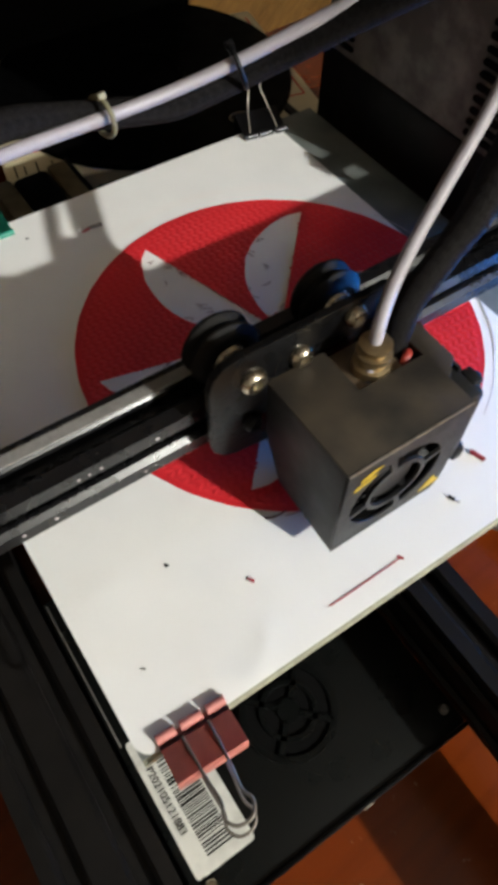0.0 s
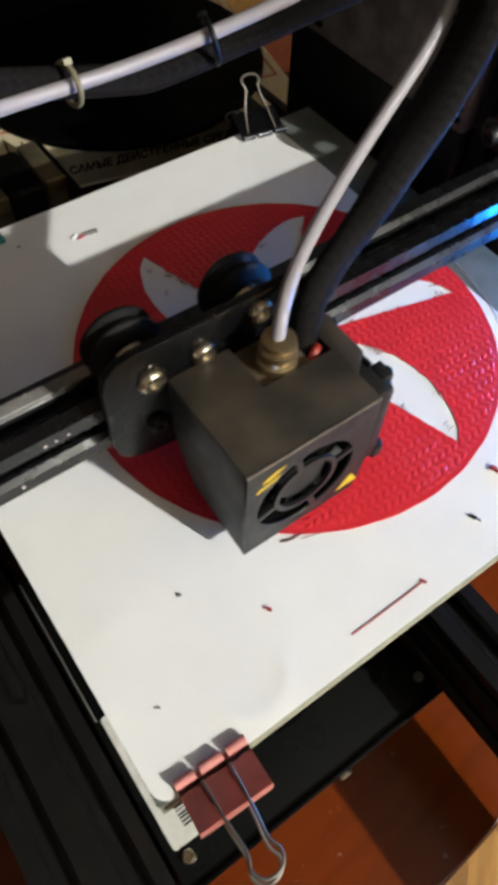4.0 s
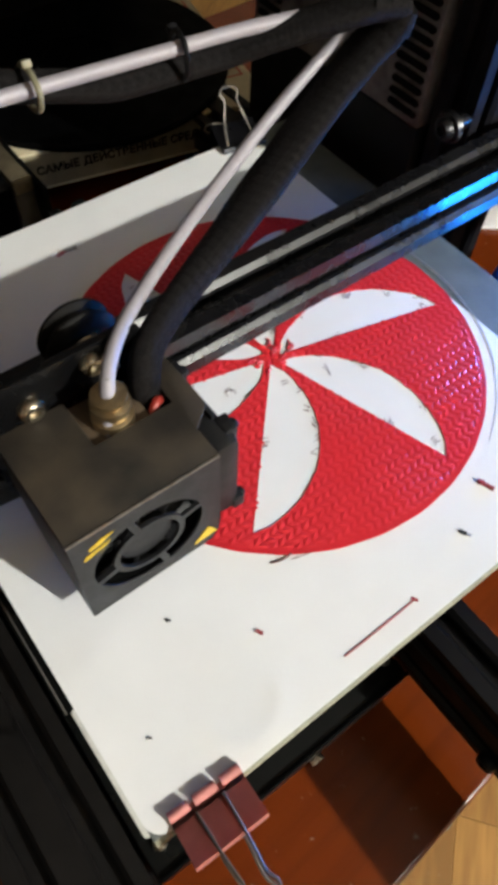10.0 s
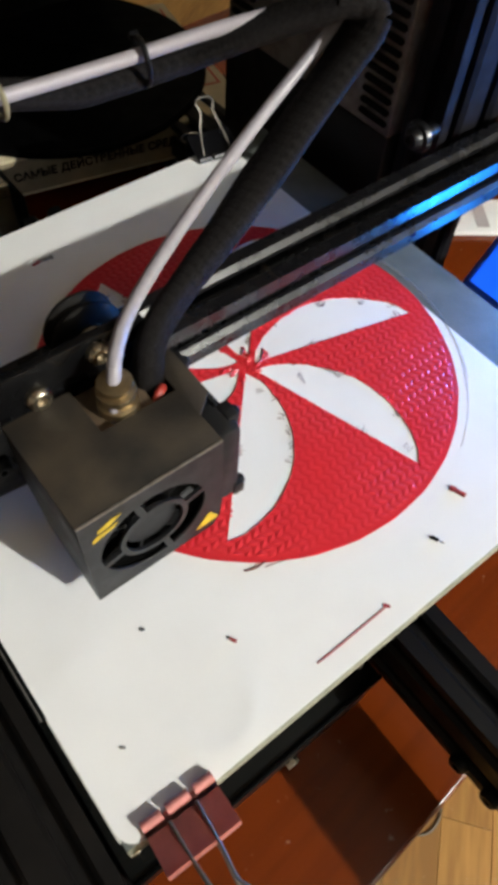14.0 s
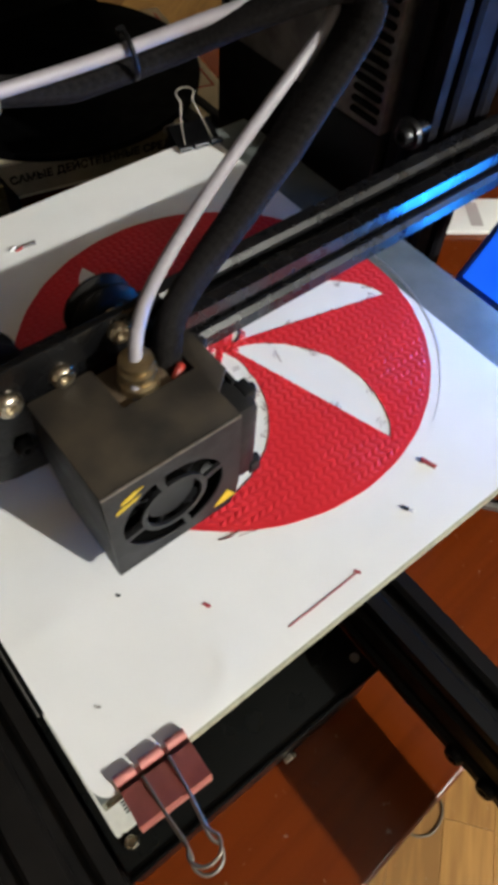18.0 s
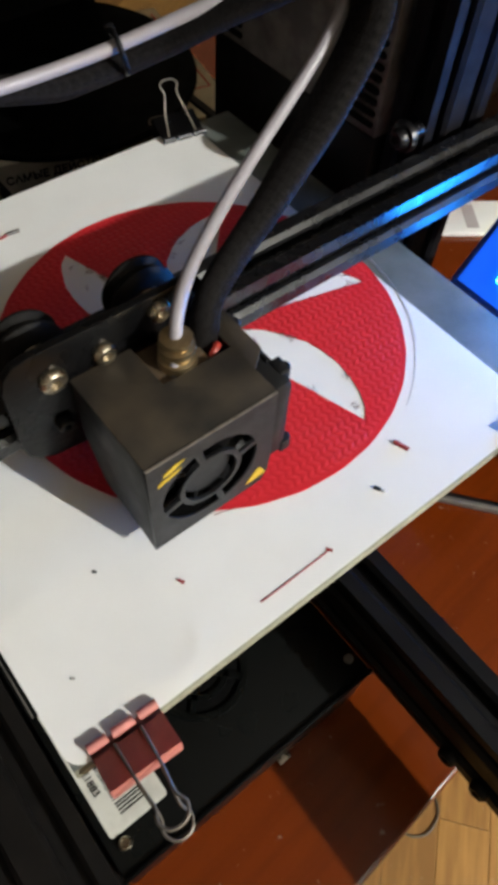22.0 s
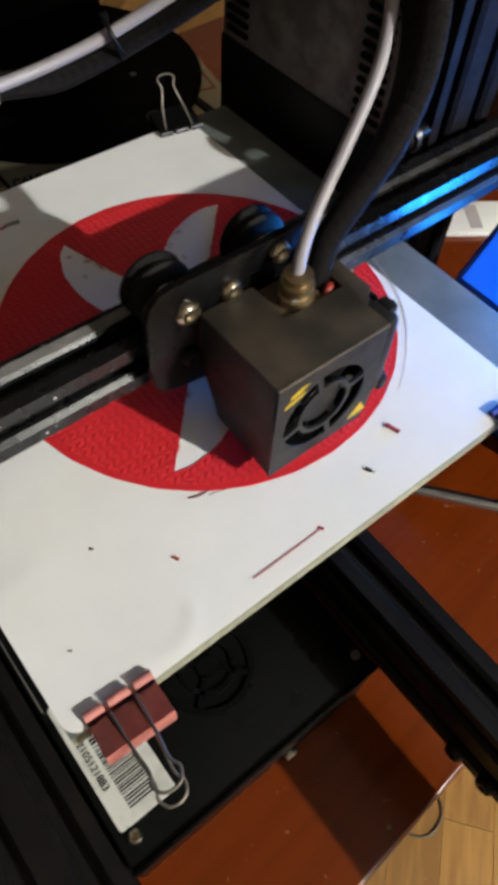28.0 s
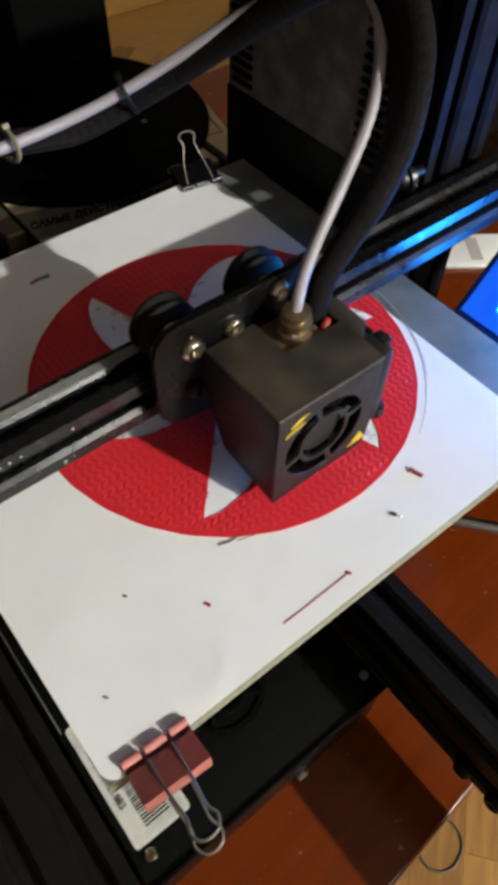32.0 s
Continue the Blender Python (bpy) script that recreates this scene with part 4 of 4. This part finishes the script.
    prism(bm, side, 0.0012, pose(-0.0690, 0, 0, 90, 0, 90), 0.0003)
    part("shroud_side", bm, SHROUD, CARRIAGE, at=at)
    bm = new_bm()
    prism(bm, [(-0.0370, 0.0240), (-0.0370, 0.0530), (-0.0105, 0.0530), (-0.0105, 0.0200)], 0.0012, pose(-0.0172, 0, 0, 90, 0, 90), 0.0003)
    part("shroud_side", bm, SHROUD, CARRIAGE, at=at)
    # front fan behind the opening: frame, hub and blades, and the guard ring with its spokes
    c = pose(fx, fz, 0)
    part("fan_frame", turned(new_bm(), [(0.0, -0.0105), (0.0190, -0.0105), (0.0190, -0.0008), (0.0182, -0.0008), (0.0182, -0.0098), (0.0, -0.0098)], c, 48), INK, sh)
    part("fan_hub", turned(new_bm(), [(0.0, -0.0098), (0.0088, -0.0098), (0.0088, -0.0022), (0.0080, -0.0016), (0.0, -0.0016)], c, 32), SHROUD, sh)
    blade = part("fan_blade", box(new_bm(), 0.0086, 0.0176, -0.0006, 0.0006, -0.0025, 0.0025, 0.0003, 1), PLASTIC, sh, at=c @ pose(0, 0, -0.0045, 38))
    for k in range(1, 7):
        again(blade, c @ pose(0, 0, -0.0045, 0, 0, 360 / 7 * k) @ pose(0, 0, 0, 38), sh)
    bm = new_bm()
    turned(bm, [(0.0098, -0.0006), (0.0116, -0.0006), (0.0116, 0.0006), (0.0098, 0.0006), (0.0098, -0.0006)], c, 40)
    for k in range(4):
        n0 = len(bm.verts)
        box(bm, 0.0115, 0.0180, -0.0011, 0.0011, -0.0006, 0.0006)
        bm.verts.ensure_lookup_table()
        bmesh.ops.transform(bm, matrix=c @ pose(0, 0, 0, 0, 0, 15 + 90 * k), verts=bm.verts[n0:])
    part("fan_guard", bm, SHROUD, sh)
    # worn yellow warning print: a broken flash and a triangle
    bm = new_bm()
    prism(bm, [(-0.0026, 0.0000), (0.0014, 0.0010), (0.0018, 0.0016), (0.0050, 0.0034), (0.0014, 0.0034), (0.0000, 0.0026), (-0.0026, 0.0014)], 0.0002, pose(-0.0612, 0.0462, 0.0006))
    prism(bm, [(-0.0046, -0.0036), (0.0022, -0.0012), (0.0036, 0.0002), (0.0002, -0.0006), (-0.0034, -0.0014), (-0.0046, -0.0024)], 0.0002, pose(-0.0612, 0.0462, 0.0006))
    part("yellow_mark", bm, YELLOW, sh, "worn yellow warning print")
    bm = new_bm()
    prism(bm, [(-0.0042, -0.0028), (0.0042, -0.0022), (0.0038, -0.0012), (0.0012, 0.0034), (0.0002, 0.0032), (-0.0040, -0.0018)], 0.0002, pose(-0.0285, 0.0140, 0.0006))
    part("yellow_mark", bm, YELLOW, sh, "worn yellow warning triangle")
    bm = new_bm()
    box(bm, -0.205, -0.078, 0.0128, 0.0168, 0.0424, 0.0430)
    for i in range(84):
        x = -0.205 + i * 0.0015
        box(bm, x, x + 0.0008, 0.0128, 0.0168, 0.0430, 0.0434)
    part("belt", bm, BELTM, CARRIAGE, "pale toothed drive belt", at)
    # heat sink, brass coupling, nozzle
    bm = new_bm()
    prof = [(0, 0)]
    for k in range(9):
        prof += [(0.011, k * 0.0027), (0.011, k * 0.0027 + 0.0012), (0.006, k * 0.0027 + 0.0013), (0.006, k * 0.0027 + 0.0026)]
    turned(bm, prof + [(0, 0.0243)], at @ pose(-0.0385, -0.0195, 0.0255), 28)
    part("heat_sink", bm, REDHEAT, CARRIAGE, "red finned heat sink")
    bm = new_bm()
    box(bm, -0.0478, -0.0300, -0.0262, -0.0110, 0.0500 + UP, 0.0524 + UP, 0.0005)
    part("sink_plate", bm, SINKTOP, CARRIAGE, "brown tarnished metal block")
    bm = new_bm()
    turned(bm, [(0, 0.050), (0.0060, 0.050), (0.0060, 0.0555), (0.0047, 0.0560), (0.0047, 0.0580), (0.0056, 0.0585), (0.0056, 0.0605), (0.0042, 0.0610), (0.0042, 0.0618), (0.0050, 0.0624), (0.0050, 0.0636), (0.0030, 0.0642), (0, 0.0642)], at @ pose(-0.0390, -0.0215, 0), 28)
    part("coupling", bm, BRASS, CARRIAGE, "dull brass push-fit coupling")
    part("wire_end", tube(new_bm(), spline([(-0.0295, -0.0256, 0.0495 + UP), (-0.0282, -0.0250, 0.0522 + UP), (-0.0262, -0.0238, 0.0530 + UP), (-0.0246, -0.0220, 0.0505 + UP)], 14), 0.0015, 10), HEATWIRE, CARRIAGE, "red heater wires")
    part("heater_block", box(new_bm(), -0.048, -0.030, -0.028, -0.014, 0.0055 + UP, 0.017 + UP, 0.001), ZINC, CARRIAGE)
    part("nozzle", turned(new_bm(), [(0, 0.0013), (0.0006, 0.0013), (0.0030, 0.0035), (0.0035, 0.0036), (0.0035, 0.0060), (0, 0.0060)], at @ pose(-0.0385, -0.0195, 0), 12), BRASS, CARRIAGE)
    part("blower", box(new_bm(), -0.0222, -0.0135, -0.0470, -0.0125, 0.013 + UP, 0.0512 + UP, 0.003), SHROUD, CARRIAGE, "black side blower fan")
    # lugs and screws of the blower
    for y, z in ((-0.0400, 0.0490), (-0.0445, 0.0165), (-0.0150, 0.0470)):
        part("blower_lug", box(new_bm(), -0.0165, -0.0122, y - 0.0032, y + 0.0032, z - 0.0028 + UP, z + 0.0028 + UP, 0.0008), SHROUD, CARRIAGE)
        bm = new_bm()
        bolt_head(bm, pose(-0.0122, y, z + UP, 0, 90, 0), 0.0019, 0.0014, 0.0008)
        part("screw", bm, PLASTIC, CARRIAGE)


carriage_parts()


# the shroud's pieces hang on the carriage itself
for piece in list(CARRIAGE.children):
    for c in list(piece.children):
        c.parent, c.matrix_basis = CARRIAGE, piece.matrix_basis @ c.matrix_basis


# ---- the white filament tube and the cable sleeve, in short stiff pieces from the hot end to the top of the loop
LOOP = [Vector(p) for p in ((-0.0231, -0.007, 0.0726), (0.0165, 0.0117, 0.0863), (0.0456, 0.0177, 0.1043), (0.0576, 0.0215, 0.1185), (0.054, 0.0312, 0.1233), (0.0251, 0.0531, 0.1096), (0.005, 0.0653, 0.0977), (-0.0483, 0.074, 0.0899), (-0.1011, 0.0641, 0.1003), (-0.16, 0.035, 0.104))]
DRIFT = [Vector(p) for p in ((0.966, -0.151, 0.192), (0.506, -0.459, 0.432), (0.002, -0.487, 0.217), (0.071, -0.203, 0.36), (0.095, 0.046, 0.427), (0.201, 0.299, 0.117), (0.135, 0.51, -0.142), (0.145, 0.495, -0.26), (0.044, 0.295, -0.119), (0, 0, 0))]


def bulge(u):
    """How far the cables in the sleeve spread side by side, 0 to 1, at the place u along the loop."""
    return min(1.0, max(0.0, (u - 1.2) / 1.4)) * (1.0 - min(1.0, max(0.0, (u - 4.6) / 1.4)))


def loop_line(h, sleeve):
    """The line of the tube, or of the sleeve beside it, from the hot end over the loop's top to the extruder, for the hot end at h."""
    f = Vector((-0.0390 + h, -0.0215, 0.064))
    p = spline([f - Vector((0.003, 0.003, 0.012)), f + Vector((0.0025, 0.003, 0.008))] + [a + h * b for a, b in zip(LOOP, DRIFT)], 121)
    for _ in range(3):
        p = [sum(p[i - w:i + w + 1], Vector()) / (2 * w + 1) for i in range(len(p)) for w in (min(6, i // 2, len(p) - 1 - i),)]
    if not sleeve:
        return p
    out = []
    for i, q in enumerate(p):
        u = i / 121 * 11
        up, back = Vector((0.0078, -0.0042, -0.0030)), Vector((0.001, 0.0040, -0.0080))
        fore = Vector((0.0015, -0.0062, 0.0030))     # over the top of the loop the sleeve lies before the tube
        o = up.lerp(fore, min(1.0, max(0.0, (u - 3.2) / 1.6))).lerp(back, min(1.0, max(0.0, (u - 6.0) / 1.5)))
        o = o.lerp(Vector((0.0, 0.0062, 0.0045)), min(1.0, max(0.0, (u - 8.5) / 1.0)))     # near the extruder it lies behind the tube
        if u < 2.5:
            o = Vector((0.0145, 0.0062, -0.0100)).lerp(o, u / 2.5)
        out.append(q + o + Vector((0.0005, -0.0040, 0.0)) * bulge(u))
    return out


CABLE = thing("hose_bundle", "white filament tube tied to a black braided cable sleeve", "cable")
PIECES = []
N_PIECE = 96
TIES = []


def along(pts, s):
    """The point at the share s of the line's length."""
    d = [0.0]
    for a, b in zip(pts, pts[1:]):
        d.append(d[-1] + (b - a).length)
    g = s * d[-1]
    for i in range(len(d) - 1):
        if g <= d[i + 1] or i == len(d) - 2:
            u = (g - d[i]) / max(1e-9, d[i + 1] - d[i])
            return pts[i].lerp(pts[i + 1], u)


def cable_pieces():
    for sleeve, r, m, nm in ((False, 0.0021, PTFE, "tube_piece"), (True, 0.0046, SLEEVE, "sleeve_piece")):
        pts = loop_line(0.0, sleeve)
        length = sum((b - a).length for a, b in zip(pts, pts[1:])) / N_PIECE * (1.7 if sleeve else 1.15)
        prof = [(0, -length / 2), (r * 0.97, -length / 2), (r, -length * 0.25), (r, length * 0.25), (r * 0.97, length / 2), (0, length / 2)]
        first = None
        for i in range(N_PIECE):
            if sleeve:
                k = bulge((i + 0.5) / N_PIECE * 11)
                o = part(nm, turned(new_bm(), prof, Matrix.Diagonal((1 + 0.85 * k, 1.0, 1, 1)), 24), m, CABLE)
            elif first is None:
                o = first = part(nm, turned(new_bm(), prof, None, 16), m, CABLE)
            else:
                o = again(first, Matrix(), CABLE)
            PIECES.append((o, sleeve, i))
    for u, mt, lb in ((8 / 11, PLASTIC, "black zip tie"), (9 / 11, TIE, "yellowed zip tie")):
        bm = new_bm()
        ring = [(0.0058 * math.cos(a), 0.0078 * math.sin(a), 0) for a in (2 * math.pi * i / 28 for i in range(29))]
        tube(bm, ring, 0.0009, 8, False)
        box(bm, -0.0074, -0.0055, 0.002, 0.0045, -0.0014, 0.0014, 0.0003)
        TIES.append((part("zip_tie", bm, mt, CABLE, lb), u))


cable_pieces()


def extruder():
    e = part("extruder", box(new_bm(), -0.236, -0.194, -0.008, 0.034, 0.045, 0.087, 0.003), BLACK, PRINTER, "extruder motor at the end of the cross beam", P())
    part("feeder_plate", box(new_bm(), -0.236, -0.194, -0.012, -0.0085, 0.045, 0.095, 0.001), PLASTIC, e)


extruder()


# ---------------------------------------------------------------- things round the printer
def display():
    """The control display, tilted up towards the printer; it lights the beam blue."""
    t = thing("control_display", "blue-lit control display tilted up beside the printer", "display")
    t.matrix_basis = pose(0.1259, -0.0045, -0.0200, 0, -50, 0)
    part("case", box(new_bm(), 0.0, 0.100, -0.095, 0.0, -0.010, 0.0, 0.003, 3), BLUEBOX, t)
    # the bezel is made to emit, in place of the screen's blue haze
    part("bezel", box(new_bm(), 0.004, 0.096, -0.091, -0.004, 0.0001, 0.0004), BEZELM, t, "blue rim with the screen's haze added as glow")
    part("screen", box(new_bm(), 0.0135, 0.087, -0.078, -0.020, 0.0008, 0.0014), SCREENM, t, "bright blue lit screen")
    part("stand", box(new_bm(), 0.0, 0.032, -0.085, -0.01, -0.0900, 0.0, 0.002), PLASTIC, t, at=pose(0, 0, 0, 0, 50, 0) @ pose(0.016, 0, 0))
    b = thing("metal_strip", "pale grey metal strip lying on the table", "strip")
    b.matrix_basis = pose(0.062, -0.033, TABLE_Z, 0, 0, -51)
    part("rail", box(new_bm(), 0.0, 0.115, 0.0022, 0.0050, 0.0, 0.0028, 0.0005), ALU, b)
    part("edge_strip", box(new_bm(), 0.0, 0.115, -0.0015, 0.0018, 0.0005, 0.0045, 0.0008), ZINC, b, "pale grey edge strip")
    c = thing("paper_card", "small white printed card lying on the table", "card")
    c.matrix_basis = pose(0.285, 0.078, TABLE_Z, 0, 0, -36)
    part("card", box(new_bm(), -0.030, 0.030, -0.018, 0.018, 0.0, 0.0035, 0.0006), PAPER, c)
    part("print_mark", box(new_bm(), -0.010, -0.001, -0.013, 0.013, 0.0036, 0.0038), PALE, c, "faded printed stripe")
    f = tagged(part("floor_cable", tube(new_bm(), spline([(0.10, -0.10, 0), (0.16, -0.15, 0), (0.205, -0.205, 0), (0.200, -0.240, 0), (0.165, -0.250, 0), (0.142, -0.225, 0), (0.17, -0.17, 0), (0.24, -0.14, 0)], 60), 0.0017, 8), CABLEM), "thin dark cable curled on the floor", "cable")
    f.location.z = FLOOR_Z + 0.0017


display()


def spool():
    t = thing("filament_spool", "large black plastic filament spool lying flat on books", "spool")
    t.location = (0.097, 0.345, -0.0675)
    part("flange", turned(new_bm(), [(0.0, 0.0), (0.106, 0.0), (0.1075, 0.0012), (0.1075, 0.0040), (0.106, 0.0052), (0.103, 0.0046), (0.030, 0.0046), (0.0, 0.0046)], None, 90), SPOOLM, t)
    part("hub_ring", turned(new_bm(), [(0.026, 0.0046), (0.030, 0.0046), (0.030, 0.0062), (0.026, 0.0062), (0.026, 0.0046)], None, 48), SPOOLM, t)
    # grey disc drawn where a small reflection sits on the flange
    part("reflective_dot", turned(new_bm(), [(0, 0.0047), (0.0025, 0.0047), (0.0025, 0.0050), (0, 0.0050)], pose(0.045, -0.035, 0), 16), ZINC, t, "small grey dot for a glint on the spool")


def black_box():
    t = thing("storage_box", "tall plain black storage box behind the table", "box")
    t.location = (0, 0, FLOOR_Z)
    part("body", box(new_bm(), -0.20, 0.185, 0.425, 0.55, 0.0, 0.20 - FLOOR_Z, 0.003), SPOOLM, t)
    part("lid", box(new_bm(), -0.203, 0.188, 0.422, 0.553, 0.2005 - FLOOR_Z, 0.22 - FLOOR_Z, 0.003), SPOOLM, t)


def book(name, label, w, d, h, m, cover):
    t = thing(name, label, "book", "books under the spool")
    t.matrix_basis = m
    part("pages", box(new_bm(), 0.003, w - 0.003, 0.004, d - 0.003, 0.002, h - 0.002), BOOK, t)
    part("cover", box(new_bm(), 0, w, 0, d, h - 0.002, h, 0.0005), cover, t)
    part("cover", box(new_bm(), 0, w, 0, d, 0, 0.002, 0.0005), cover, t)
    part("spine", box(new_bm(), 0, w, 0, 0.003, 0.002, h - 0.002), SPINEM, t, "spine in a brown that holds its shade")
    return t


spool()
black_box()
BK = book("book", "cream-coloured book with dark lettering on its spine", 0.225, 0.16, 0.028, pose(-0.035, 0.280, -0.0955, 0, 0, -12), COVER)
part("cover_frame", box(new_bm(), 0.2178, 0.2192, 0.034, 0.150, 0.0281, 0.0283), REDINK, BK, "red printed frame line")
part("cover_frame", box(new_bm(), 0.010, 0.2178, 0.034, 0.0354, 0.0281, 0.0283), REDINK, BK, "red printed frame line")


lettering(BK, "САМЫЕ ДЕЙСТВЕННЫЕ СРЕДСТВА", 0.0078, pose(0.054, -0.0004, 0.012, 90), INK, 0.00022)


for u_, v_, l_ in ((0.006, 0.010, 0.013), (0.012, 0.012, 0.009), (0.020, 0.009, 0.014), (0.030, 0.013, 0.008), (0.038, 0.010, 0.012), (0.046, 0.012, 0.009)):
    part("print_bar", box(new_bm(), u_, u_ + 0.0011, v_, v_ + l_, 0.0281, 0.0283), INK, BK)


def planks():
    """Oak planks of the floor where it can be seen past the table."""
    w, l = 0.070, 0.42
    bm = new_bm()
    box(bm, -l / 2 + 0.0002, l / 2 - 0.0002, -w / 2 + 0.0002, w / 2 - 0.0002, -0.004, 0.0, 0.0004, 1)
    first = None
    turn = pose(0, 0, FLOOR_Z, 0, 0, 38)
    for i in range(-4, 9):
        for j in range(-22, 36):
            c = turn @ Vector(((i + 0.5 * (j % 2)) * l, j * w, 0))
            near = -0.25 < c.x < 0.75 and -0.85 < c.y < 0.05
            far = 0.35 < c.x < 2.3 and 1.1 < c.y < 1.95
            if not (near or far):
                continue
            m = pose(c.x, c.y, FLOOR_Z, 0, 0, 38)
            if first is None:
                first = part("plank", bm, PARQUET, FLOOR, at=m)
            else:
                again(first, m, FLOOR)


planks()


def motions():
    for ob, p, turn in RIDERS:
        walk(ob, [(t, pose(p.x, p.y + y, p.z, 0, 0, turn)) for t, y in BED])
    walk(CARRIAGE, [(t, pose(x, 0, 0)) for t, x in HOT])
    lines = [(t, loop_line(x, False), loop_line(x, True)) for t, x in HOT]
    for ob, sleeve, i in PIECES:
        rows = []
        for t, a, b in lines:
            pts = b if sleeve else a
            p, q = along(pts, i / N_PIECE), along(pts, (i + 1) / N_PIECE)
            d = (q - p).normalized()
            wide = Vector((0.0, -1.0, 0.3))
            wide = (wide - d * wide.dot(d)).normalized()
            turn = Matrix((wide, d.cross(wide), d)).transposed().to_4x4()
            rows.append((t, Matrix.Translation((p + q) / 2) @ turn))
        walk(ob, rows)
    for ob, u in TIES:
        rows = []
        for t, a, b in lines:
            i = round(u * 121)
            d = (a[i + 1] - a[i - 1]).normalized()
            side = (a[i] - b[i]).normalized()
            side = (side - d * side.dot(d)).normalized()
            turn = Matrix((side.cross(d), side, d)).transposed().to_4x4()
            rows.append((t, Matrix.Translation(a[i] * 0.58 + b[i] * 0.42) @ turn))
        walk(ob, rows)


motions()
